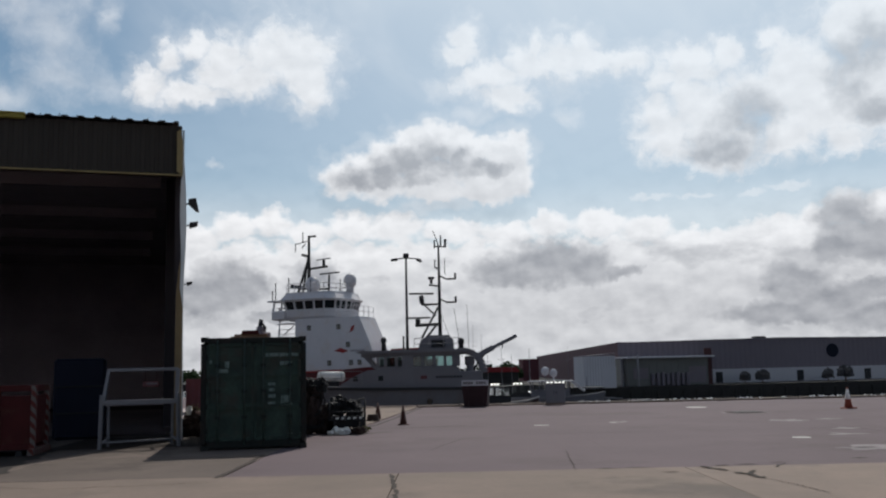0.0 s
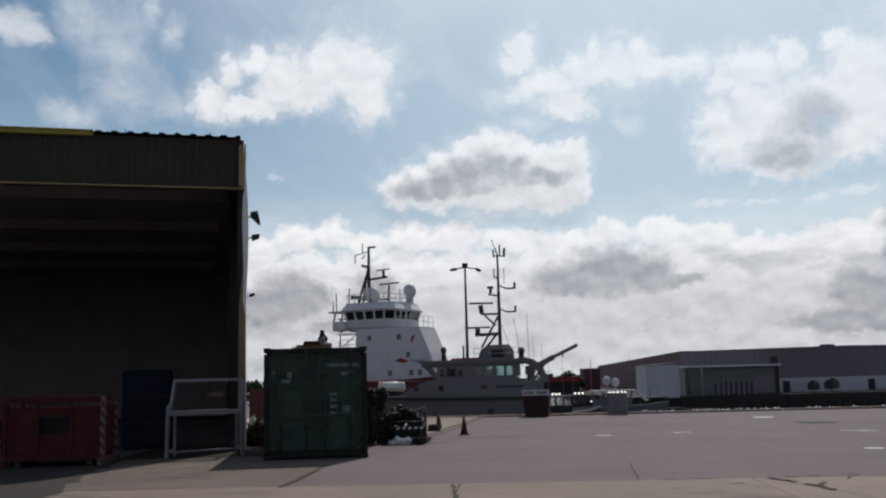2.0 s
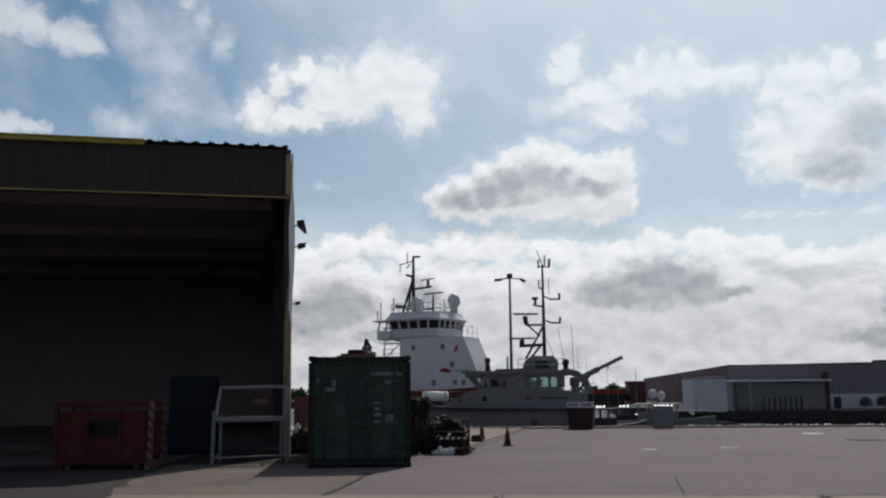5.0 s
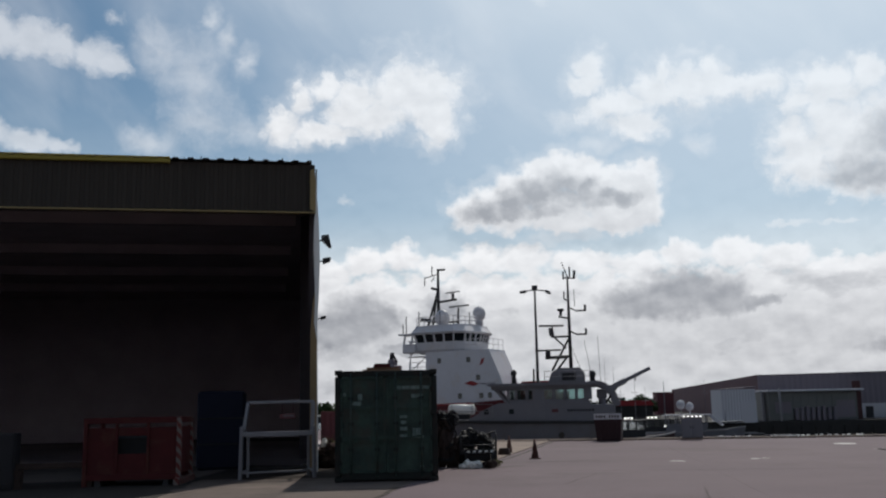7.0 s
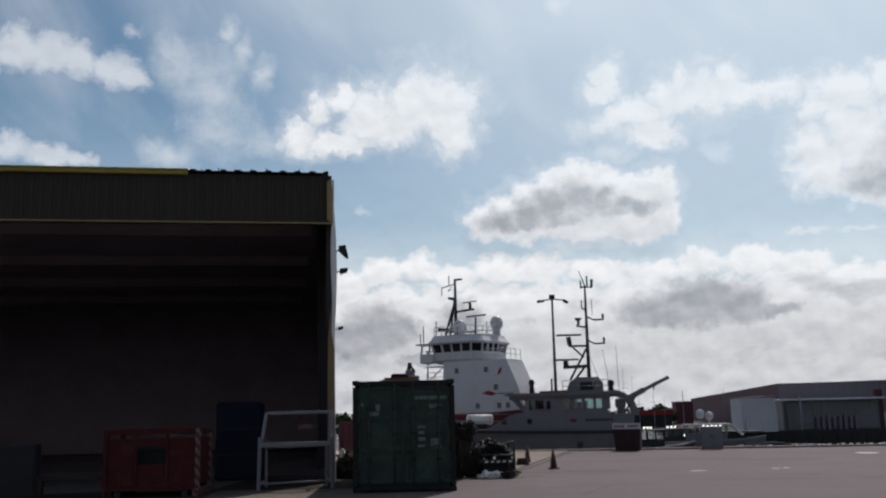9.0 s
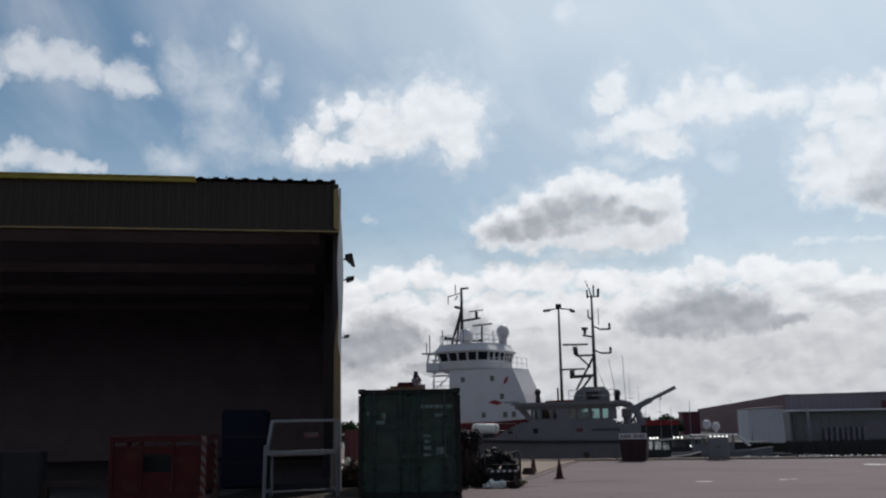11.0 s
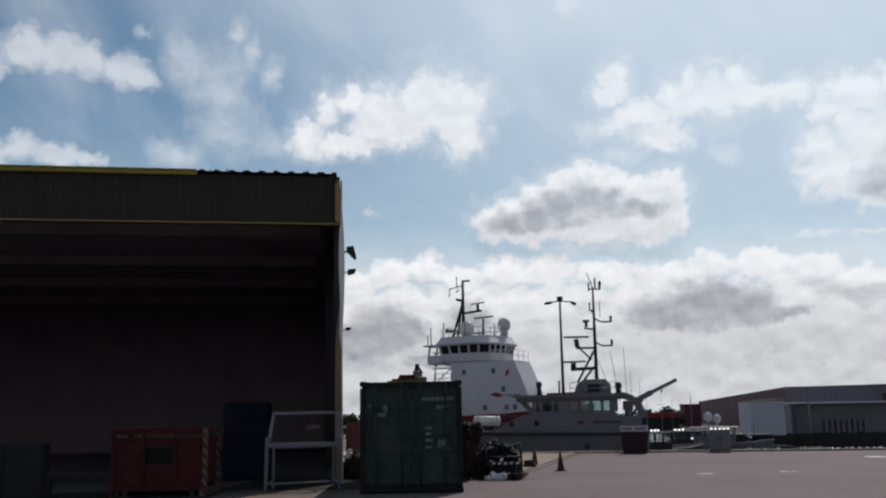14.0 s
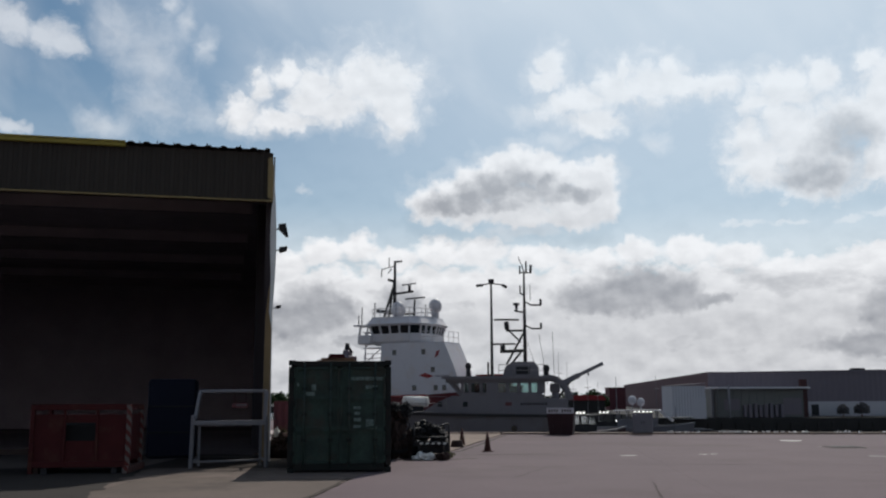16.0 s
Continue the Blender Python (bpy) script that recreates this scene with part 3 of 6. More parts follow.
def crack(name, pts, w):
    """A ragged dark crack as a thin sunk strip."""
    rng = random.Random(int(pts[0][0] * 100))
    fine = []
    for (ax, ay), (bx, by) in zip(pts, pts[1:]):
        for i in range(10):
            k = i / 10
            fine.append((ax + (bx - ax) * k + rng.uniform(-.03, .03), ay + (by - ay) * k + rng.uniform(-.05, .05)))
    fine.append(pts[-1])
    z = surface(*pts[-1]) + 0.004
    bm = bmesh.new()
    side = []
    for i, (x, y) in enumerate(fine):
        px, py = fine[max(0, i - 1)]
        qx, qy = fine[min(len(fine) - 1, i + 1)]
        d = Vector((qx - px, qy - py)).normalized()
        k = w * rng.uniform(0.4, 1.0)
        side.append((bm.verts.new((x - d.y * k, y + d.x * k, z)), bm.verts.new((x + d.y * k, y - d.x * k, z))))
    for (a, b), (c, d) in zip(side, side[1:]):
        bm.faces.new((a, b, d, c))
    ob = part(name, bm, M_JOINT, GROUND)
    return ob


def patch(name, x, y, rx, ry, mat, rough=0.35, label=""):
    """A thin flat patch with a ragged outline."""
    z = surface(x, y) + 0.003
    bm = bmesh.new()
    vs = []
    for i in range(36):
        a = math.tau * i / 36
        k = 1 + rough * noise.noise(Vector((math.cos(a) * 1.7 + x, math.sin(a) * 1.7 + y, 0.3)))
        vs.append(bm.verts.new((x + rx * k * math.cos(a), y + ry * k * math.sin(a), z)))
    bm.faces.new(vs)
    return part(name, bm, mat, GROUND, label)


# ---- the shed ----
SHED = pose(-7.3, 25.9, 0, 0, 0, 18.5)
SHED_TOP, SHED_BEAM, SHED_W, SHED_D = 8.78, 7.33, 26.0, 34.0


def corrugated(bm, x0, x1, z0, z1, y, pitch=0.25, depth=0.035):
    """An upright sheet with trapezoid ribs, facing -y."""
    prof, x = [], x0
    while x < x1:
        for k, d in ((0.0, 0), (0.35, 0), (0.5, -depth), (0.85, -depth)):
            if x + k * pitch <= x1:
                prof.append((x + k * pitch, y + d))
        x += pitch
    prof.append((x1, y))
    lo = [bm.verts.new((a, b, z0)) for a, b in prof]
    hi = [bm.verts.new((a, b, z1)) for a, b in prof]
    for i in range(len(prof) - 1):
        bm.faces.new((lo[i], lo[i + 1], hi[i + 1], hi[i]))


def shed():
    s = thing("storage_shed", 0, 0, 0, 0, "large dark open-fronted storage shed with yellow trim", "shed", kind="structure")
    s.matrix_world = SHED
    lean = 1.74          # the far end of the side wall stands out by this much
    bm = bmesh.new()
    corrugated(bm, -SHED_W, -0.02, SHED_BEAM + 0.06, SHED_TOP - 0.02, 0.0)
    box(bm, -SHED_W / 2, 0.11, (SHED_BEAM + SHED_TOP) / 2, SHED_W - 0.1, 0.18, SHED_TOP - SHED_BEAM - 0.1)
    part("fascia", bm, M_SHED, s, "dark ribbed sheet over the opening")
    bm = bmesh.new()
    box(bm, -SHED_W / 2, -0.055, SHED_BEAM, SHED_W, 0.1, 0.05, bevel=0.01)
    part("lintel_trim", bm, M_LINTEL, s, "thin yellowed trim below the fascia")
    bm = bmesh.new()
    box(bm, -(SHED_W + 4.1) / 2, -0.12, SHED_TOP + 0.0, SHED_W - 4.1, 0.12, 0.18, bevel=0.02)
    part("verge_trim", bm, M_YELLOW, s, "yellow verge trim, torn off near the corner")
    bm = bmesh.new()
    prism(bm, [(-0.16, SHED_BEAM + 0.1), (0.0, SHED_BEAM + 0.02), (0.0, SHED_TOP - 0.5), (-0.05, SHED_TOP - 0.14), (-0.16, SHED_TOP - 0.2)], "y", -0.10, -0.045)
    part("corner_trim", bm, M_LINTEL, s, "yellow corner flashing")
    bm = bmesh.new()
    h = SHED_BEAM * 0.62
    prism(bm, [(-0.15, 0.0), (0.045, 0.0), (0.045, h - 0.9), (0.0, h + 0.5), (-0.06, h + 0.2), (-0.13, h - 0.6)], "y", -0.05, 0.11)
    part("jamb", bm, M_TAN, s, "tan steel jamb")
    # the side sheeting's front edge, bent outwards below the corner flashing
    bm = bmesh.new()
    z0, z1 = h - 0.4, SHED_TOP - 0.35
    outer, inner = [], []
    for i in range(25):
        f = i / 24
        z = z0 + (z1 - z0) * f
        outer.append((0.055 + 0.075 * math.sin(math.pi * min(1.0, f * 1.05)) - 0.05 * f * f, z))
        inner.append(((-0.035 + 0.02 * math.sin(9 * f)) if z < SHED_BEAM else 0.004, z))
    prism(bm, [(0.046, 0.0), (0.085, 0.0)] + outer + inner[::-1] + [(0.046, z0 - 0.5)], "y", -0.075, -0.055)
    part("edge_sheet", bm, M_EDGE_SUN, s, "bent edge of the side sheeting, coloured paler for sunlight")
    bm = bmesh.new()
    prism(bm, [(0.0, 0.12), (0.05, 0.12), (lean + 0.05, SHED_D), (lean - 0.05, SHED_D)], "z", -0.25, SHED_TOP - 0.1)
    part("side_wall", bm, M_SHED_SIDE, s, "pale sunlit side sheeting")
    # the inner side wall is coloured dark to stand for shade
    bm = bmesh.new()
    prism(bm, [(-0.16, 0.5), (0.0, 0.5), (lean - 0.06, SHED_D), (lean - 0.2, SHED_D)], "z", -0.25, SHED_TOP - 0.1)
    part("side_lining", bm, M_LINING_SHADE, s)
    bm = bmesh.new()
    box(bm, -SHED_W / 2 + 0.8, SHED_D + 0.1, SHED_TOP / 2 - 0.15, SHED_W + 1.6, 0.2, SHED_TOP + 0.3)
    box(bm, -SHED_W - 0.1, SHED_D / 2, SHED_TOP / 2 - 0.15, 0.2, SHED_D, SHED_TOP + 0.3)
    part("rear_wall", bm, M_SHED_IN, s)
    # roof sheets in ribs, running back
    bm = bmesh.new()
    prof, x = [], -SHED_W - 0.1
    while x < -0.38:
        for k, d in ((0.0, 0), (0.45, 0), (0.6, 0.045), (0.85, 0.045)):
            prof.append((x + k * 0.42, SHED_TOP + 0.02 + d))
        x += 0.42
    for end in ((-0.22, 0.0), (SHED_D + 0.2, 0.25)):
        for u, w in prof:
            bm.verts.new((u + (lean if end[0] > 1 else 0), end[0], w + end[1]))
    bm.verts.ensure_lookup_table()
    n = len(prof)
    for i in range(n - 1):
        bm.faces.new((bm.verts[i], bm.verts[i + 1], bm.verts[n + i + 1], bm.verts[n + i]))
    part("roof", bm, M_SHED, s, "dark ribbed roof sheets with an uneven torn edge")
    bm = bmesh.new()
    prism(bm, [(-SHED_W, 0.2), (-0.2, 0.2), (lean - 0.2, SHED_D), (-SHED_W, SHED_D)], "z", SHED_TOP - 0.16, SHED_TOP - 0.06)
    part("roof_lining", bm, M_ROOF_IN, s)
    # bolts and bent sheet ends standing above the roof's edge
    rng = random.Random(3)
    for i in range(9):
        bm = bmesh.new()
        x = -0.5 - 0.46 * i
        h = rng.uniform(0.02, 0.06) if i in (1, 3, 4, 6) else 0.0
        tube(bm, (x, -0.15, SHED_TOP + 0.05), (x + rng.uniform(-.02, .02), -0.15, SHED_TOP + 0.085 + h), 0.015, 6)
        part("roof_bolt", bm, M_DARKSTEEL, s)
    # steel frames inside
    for y in (6.5, 13.0, 19.5, 26.0):
        bm = bmesh.new()
        k = lean * y / SHED_D
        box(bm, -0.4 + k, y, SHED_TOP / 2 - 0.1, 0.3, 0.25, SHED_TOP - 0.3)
        part("steel_post", bm, M_LINING_SHADE, s)
        bm = bmesh.new()
        box(bm, -SHED_W / 2, y, SHED_TOP - 0.4, SHED_W - 0.8, 0.2, 0.4)
        part("roof_beam", bm, M_SHED_IN, s)
    return s


def floodlight(az, dist, z, big=1.0, tipped=False):
    x, y = polar(az, dist)
    f = thing("floodlight", x, y, z, 15, "dark floodlight on a bracket on the shed's side wall", "floodlight", "floodlights on the shed")
    bm = bmesh.new()
    # the head hangs out to the right and tips down
    if tipped:
        outline = [(-0.07, 0.08), (0.13, 0.11), (0.21, -0.25), (0.14, -0.24), (-0.07, -0.03)]
    else:
        outline = [(-0.06, 0.04), (0.2, 0.07), (0.18, -0.05), (-0.06, -0.13)]
    prism(bm, [(u * big, w * big) for u, w in outline], "y", -0.14 * big, 0.14 * big)
    part("head", bm, M_DARKSTEEL, f)
    bm = bmesh.new()
    tube(bm, (-0.36, 0, -0.12 * big), (0.02, 0, 0.0), 0.025)
    box(bm, -0.37, 0, -0.12 * big, 0.05, 0.12, 0.2)
    part("bracket", bm, M_DARKSTEEL, f)
    return f


# ---- green container ----
def container():
    c = thing("shipping_container", -4.53, 22.28, 0, 10.5, "green steel shipping container with closed dented doors", "container")
    W, D, H = 2.44, 6.06, 2.62
    bm = bmesh.new()
    for x in (-W / 2 + 0.06, W / 2 - 0.06):
        box(bm, x, 0.06, H / 2, 0.12, 0.12, H - 0.3, bevel=0.01)
        box(bm, x, D - 0.06, H / 2, 0.12, 0.12, H - 0.3, bevel=0.01)
        box(bm, x, D / 2, 0.14, 0.1, D - 0.3, 0.16)
        box(bm, x, D / 2, H - 0.06, 0.08, D - 0.3, 0.1)
    for y in (0.06, D - 0.06):
        box(bm, 0, y, 0.12, W - 0.3, 0.12, 0.16, bevel=0.01)
        box(bm, 0, y, H - 0.08, W - 0.3, 0.12, 0.13, bevel=0.01)
    part("corner_frame", bm, M_DARKGREEN, c)
    for x in (-W / 2 + 0.08, W / 2 - 0.08):
        for y in (0.085, D - 0.085):
            for z in (0.06, H - 0.055):
                bm = bmesh.new()
                box(bm, x, y, z, 0.17, 0.18, 0.12, bevel=0.012)
                part("corner_casting", bm, M_DARKGREEN, c)
    # ribbed sides and back
    for s in (-1, 1):
        bm = bmesh.new()
        prof, y = [], 0.12
        while y < D - 0.3:
            for k, d in ((0, 0), (0.07, 0), (0.14, 0.036), (0.21, 0.036)):
                prof.append((s * (W / 2 - 0.05 + 0.0 - d), y + k))
            y += 0.28
        lo = [bm.verts.new((a, b, 0.2)) for a, b in prof]
        hi = [bm.verts.new((a, b, H - 0.1)) for a, b in prof]
        for i in range(len(prof) - 1):
            bm.faces.new((lo[i], lo[i + 1], hi[i + 1], hi[i]))
        part("side_panel", bm, M_GREEN, c)
    bm = bmesh.new()
    box(bm, 0, D / 2, H - 0.035, W - 0.16, D - 0.2, 0.03)
    part("roof", bm, M_GREEN, c)
    bm = bmesh.new()
    box(bm, 0, D - 0.05, H / 2, W - 0.24, 0.04, H - 0.3)
    part("end_wall", bm, M_GREEN, c)
    bm = bmesh.new()
    box(bm, 0, D / 2, 0.2, W - 0.2, D - 0.3, 0.05)
    part("floor_pan", bm, M_DARKGREEN, c)
    # two door leaves, each a pressed sheet in three fields between bars
    for s in (-1, 1):
        bm = bmesh.new()
        w = W / 2 - 0.135
        cx = s * (w / 2 + 0.006)
        cols, rows_ = 22, 44
        grid = []
        for j in range(rows_ + 1):
            z = 0.22 + (H - 0.38) * j / rows_
            line = []
            for i in range(cols + 1):
                x = cx - w / 2 + w * i / cols
                v = j / rows_
                rib = 0.018 if any(abs(v - k) < 0.022 for k in (0.34, 0.67)) else 0.0
                dent = 0.03 * max(0.0, noise.noise(Vector((x * 1.3, z * 1.1, 2.0 + s)))) + 0.012 * noise.noise(Vector((x * 4, z * 3, s)))
                edge = i in (0, cols) or j in (0, rows_)
                line.append(bm.verts.new((x, 0.055 + (0 if edge else dent) - rib * (0 if edge else 1), z)))
            grid.append(line)
        for j in range(rows_):
            for i in range(cols):
                f = bm.faces.new((grid[j][i], grid[j][i + 1], grid[j + 1][i + 1], grid[j + 1][i]))
                f.smooth = True
        leaf = part("door_leaf", bm, M_GREEN, c, "dented green door leaf")
        # rim of the leaf
        bm = bmesh.new()
        for x in (cx - w / 2 + 0.03, cx + w / 2 - 0.03):
            box(bm, x, 0.03, H / 2 + 0.01, 0.06, 0.045, H - 0.42, bevel=0.006)
        for z in (0.24, H - 0.18):
            box(bm, cx, 0.03, z, w - 0.12, 0.045, 0.07, bevel=0.006)
        part("door_rim", bm, M_GREEN, leaf)
        for k in (0.22, 0.84):
            x = s * k
            bm = bmesh.new()
            tube(bm, (x, -0.005, 0.12), (x, -0.005, H - 0.06), 0.024, 8)
            bar = part("locking_bar", bm, M_GREEN_BAR, leaf, "pale worn locking bar")
            for z in (0.2, 0.75, 1.35, 1.95, H - 0.14):
                bm = bmesh.new()
                box(bm, x, 0.004, z, 0.11, 0.04, 0.07, bevel=0.006)
                part("bar_bracket", bm, M_DARKGREEN, bar)
            bm = bmesh.new()
            beam(bm, (x, -0.035, 1.05), (x - s * 0.42, -0.04, 1.0), 0.025, 0.04)
            part("lock_handle", bm, M_GREEN, bar)
        for z in (0.45, 1.0, 1.6, 2.15):
            bm = bmesh.new()
            box(bm, s * (W / 2 - 0.11), 0.0, z, 0.1, 0.05, 0.13, bevel=0.008)
            part("hinge", bm, M_DARKGREEN, leaf)
        # faded writing, too worn to read
        marks = []
        if s > 0:
            marks = [(0.42, 2.19, 0.30, 0.095), (0.82, 2.19, 0.44, 0.095), (0.74, 1.99, 0.26, 0.10),
                     (0.41, 1.50, 0.16, 0.07), (0.41, 1.37, 0.12, 0.08), (0.41, 1.22, 0.15, 0.09), (0.41, 1.06, 0.16, 0.07),
                     (0.72, 1.15, 0.18, 0.18), (0.75, 1.03, 0.26, 0.07), (0.85, 0.22 + 0.12, 0.10, 0.03)]
        else:
            marks = [(-1.0, 2.05, 0.04, 0.08), (-0.62, 1.98, 0.10, 0.17), (-0.7, 1.83, 0.2, 0.1)]
        rng = random.Random(9)
        for x, z, a, b in marks:
            bm = bmesh.new()
            k, step_ = x - a / 2, 0.035
            while k < x + a / 2:
                q = rng.uniform(0.02, 0.032)
                box(bm, k + q / 2, 0.012, z, q, 0.004, b * rng.uniform(0.8, 1.0))
                k += step_
            part("worn_lettering", bm, M_DECAL, leaf, "faded unreadable pale lettering")
    return c


def roof_boards():
    b = thing("timber_stack", -4.75, 22.9, 2.60, 10.5, "weathered boards stacked on the container's roof", "boards")
    for i, (w, z) in enumerate(((0.95, 0.03), (0.8, 0.085))):
        bm = bmesh.new()
        box(bm, 0.02 * i, 0.1 * i, z, w, 0.22, 0.05, bevel=0.008)
        part("board", bm, M_TIMBER, b)
    bm = bmesh.new()
    prism(bm, [(-0.22, 0.11), (0.22, 0.11), (0.18, 0.2), (-0.18, 0.2)], "y", -0.05, 0.25)
    part("red_wedge", bm, M_RED, b, "small red painted wedge block")
    return b


# ---- grey steel stand ----
def steel_stand():
    s = thing("steel_stand", -7.58, 23.44, 0, 16.5, "grey welded steel stand with a sloping back frame", "stand")
    w = 0.90
    def bar(name, p, q, k=0.07, label=""):
        bm = bmesh.new()
        beam(bm, p, q, k, k, 0.008)
        part(name, bm, M_STEEL, s, label)
    for sx in (-1, 1):
        x = sx * w
        bar("front_leg", (x * 1.03, 0.0, 0.0), (x * 1.0, 0.05, 1.32), 0.08)
        bar("rear_leg", (x * 0.86, 0.75, 0.0), (x * 0.86, 0.7, 1.1), 0.07)
        bar("upright", (x * 0.97, 0.08, 1.1), (x * (0.86 if sx < 0 else 1.0), 0.55 if sx < 0 else 0.3, 1.92), 0.08 if sx < 0 else 0.10)
        bar("side_rail", (x * 0.98, 0.05, 1.1), (x * 0.86, 0.72, 1.08), 0.06)
        bar("foot_rail", (x * 1.0, 0.04, 0.16), (x * 0.86, 0.74, 0.22), 0.05)
    bar("top_rail", (-0.86 * w, 0.55, 1.92), (1.0 * w, 0.3, 1.92), 0.08)
    bar("middle_rail", (-w, 0.05, 1.12), (w, 0.05, 1.12), 0.12)
    bar("rear_rail", (-0.86 * w, 0.72, 1.1), (0.86 * w, 0.72, 1.1), 0.06)
    bar("lower_brace", (-0.97 * w, 0.1, 0.16), (0.86 * w, 0.6, 0.16), 0.05)
    bar("brace", (-1.0 * w, 0.03, 1.0), (-1.02 * w, -0.02, 0.05), 0.05)
    bm = bmesh.new()
    box(bm, 0.24, 0.50, 1.55, 0.40, 0.03, 0.13, bevel=0.005)
    beam(bm, (0.1, 0.52, 1.55), (0.1, 0.46, 1.92), 0.012)
    beam(bm, (0.38, 0.52, 1.55), (0.38, 0.42, 1.92), 0.012)
    plate = part("back_plate", bm, M_BADGE, s, "worn reddish plate on the back frame")
    bm = bmesh.new()
    box(bm, 0.26, 0.48, 1.56, 0.28, 0.012, 0.03)
    part("marking", bm, M_STEEL, plate, "faded pale marking")
    return s


# ---- red stillage with striped posts ----
def stillage():
    c = thing("red_stillage", *polar(25.7, 24.6), 0, 10.7, "red steel stillage with red and white striped corner posts", "crate")
    w, d, h = 2.2, 1.3, 1.61
    def piece(name, mat, *args, label="", bevel=0.01):
        bm = bmesh.new()
        box(bm, *args, bevel=bevel)
        return part(name, bm, mat, c, label)
    for y in (-d / 2, d / 2):
        piece("top_rail", M_RED, 0, y, h - 0.07, w, 0.09, 0.14)
        piece("base_rail", M_RED, 0, y, 0.22, w, 0.09, 0.14)
        piece("corner_post", M_RED, -w / 2, y, h / 2, 0.1, 0.1, h)
        piece("striped_post", M_HAZARD, w / 2, y, h / 2 + 0.05, 0.11, 0.11, h - 0.12, label="red and white striped post")
    piece("striped_sill", M_HAZARD, w / 2 + 0.002, 0, 0.1, 0.13, d + 0.5, 0.16, label="red and white striped sill")
    for x in (-w / 2, w / 2):
        piece("end_rail", M_RED, x, 0, h - 0.07, 0.09, d - 0.1, 0.14)
    piece("floor_sheet", M_RED, 0, 0, 0.3, w - 0.1, d - 0.1, 0.04)
    # sheeted front with a hand opening left in the middle
    for x, z, a, b in ((-0.72, 0.83, 0.68, 1.1), (0.72, 0.83, 0.68, 1.1), (0, 0.52, 0.74, 0.48), (0, 1.28, 0.74, 0.2)):
        piece("front_sheet", M_RED, x, -d / 2 + 0.02, z, a, 0.03, b)
    for x in (-0.37, 0.37):
        piece("front_post", M_RED, x, -d / 2 - 0.01, h / 2 + 0.08, 0.06, 0.06, h - 0.3)
    piece("end_sheet", M_RED, w / 2 - 0.02, 0, 0.83, 0.03, d - 0.15, 1.1)
    for x in (-0.8, 0.8):
        piece("skid", M_DARKSTEEL, x, 0, 0.07, 0.14, d, 0.14)
    # the load inside
    bm = bmesh.new()
    box(bm, -0.2, 0.1, 0.75, 1.5, 0.8, 0.85, bevel=0.06)
    part("load", bm, M_BLACK, c, "dark wrapped load")
    return c


def shed_contents():
    c = thing("blue_crate", *polar(21.2, 29.0), 0, 18.5, "dark blue sheet-covered stack inside the shed", "stack")
    bm = bmesh.new()
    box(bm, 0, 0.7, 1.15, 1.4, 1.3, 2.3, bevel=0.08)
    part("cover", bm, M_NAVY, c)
    for z in (0.75, 1.5):
        bm = bmesh.new()
        box(bm, 0, 0.04, z, 1.36, 0.03, 0.05, bevel=0.01)
        part("strap", bm, M_BLACK, c)
    g = thing("grey_cabinet", *polar(34.2, 24.6), 0, 22, "grey metal cabinet standing at the shed's mouth", "cabinet")
    bm = bmesh.new()
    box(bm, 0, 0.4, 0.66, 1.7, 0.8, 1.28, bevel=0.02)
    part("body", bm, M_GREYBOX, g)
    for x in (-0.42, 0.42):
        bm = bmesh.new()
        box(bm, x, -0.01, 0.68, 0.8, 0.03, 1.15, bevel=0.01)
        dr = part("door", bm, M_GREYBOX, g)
        bm = bmesh.new()
        box(bm, x * 0.2, -0.04, 0.75, 0.03, 0.03, 0.16)
        part("handle", bm, M_DARKSTEEL, dr)
    bm = bmesh.new()
    box(bm, 0, 0.4, 0.02, 1.6, 0.7, 0.05)
    part("plinth", bm, M_DARKSTEEL, g)
    p = thing("timber_beam", *polar(30.2, 24.6), 0, 20, "long dull brown timber beam on low blocks", "beam")
    bm = bmesh.new()
    box(bm, 0, 0, 0.52, 1.9, 0.16, 0.14, bevel=0.01)
    part("beam_length", bm, M_BROWN, p)
    for x in (-0.8, 0.8):
        bm = bmesh.new()
        box(bm, x, 0, 0.225, 0.2, 0.35, 0.45, bevel=0.01)
        part("block", bm, M_BROWN, p)


apron_surfaces()
crack("joint_crack", [(-0.97, 16.2), (-0.85, 14.8), (-0.7, 13.0)], 0.045)
crack("joint_crack", [(-3.97, 20.6), (-3.92, 18.0), (-3.95, 16.2)], 0.07)
crack("surface_crack", [(4.34, 16.37), (4.44, 16.08), (4.57, 15.67)], 0.06)
crack("surface_crack", [(4.61, 15.38), (4.72, 15.12), (4.8, 14.58)], 0.07)
crack("surface_crack", [(4.72, 15.12), (5.0, 15.58)], 0.05)
crack("surface_crack", [(5.49, 16.03), (5.89, 16.72)], 0.04)
crack("surface_crack", [(4.8, 14.58), (4.96, 13.71), (5.09, 12.8)], 0.013)
crack("surface_crack", [(4.62, 16.54), (4.85, 16.54)], 0.04)
crack("surface_crack", [(2.49, 20.04), (2.16, 16.23)], 0.012)
crack("surface_crack", [(-9.0, 16.3), (-6.4, 15.2), (-3.9, 15.6)], 0.02)
crack("surface_crack", [(0.4, 24.2), (-0.4, 21.0)], 0.015)
crack("surface_crack", [(-1.6, 29.2), (0.6, 29.5)], 0.07)
for x, y, a, b in ((2.85, 28.9, 0.24, 0.17), (5.18, 29.6, 0.15, 0.15), (5.5, 29.75, 0.11, 0.13), (8.24, 22.17, 0.24, 0.22), (10.12, 38.49, 0.41, 0.59)):
    patch("paint_mark", x, y, a, b, M_PAINT, label="worn white paint mark")
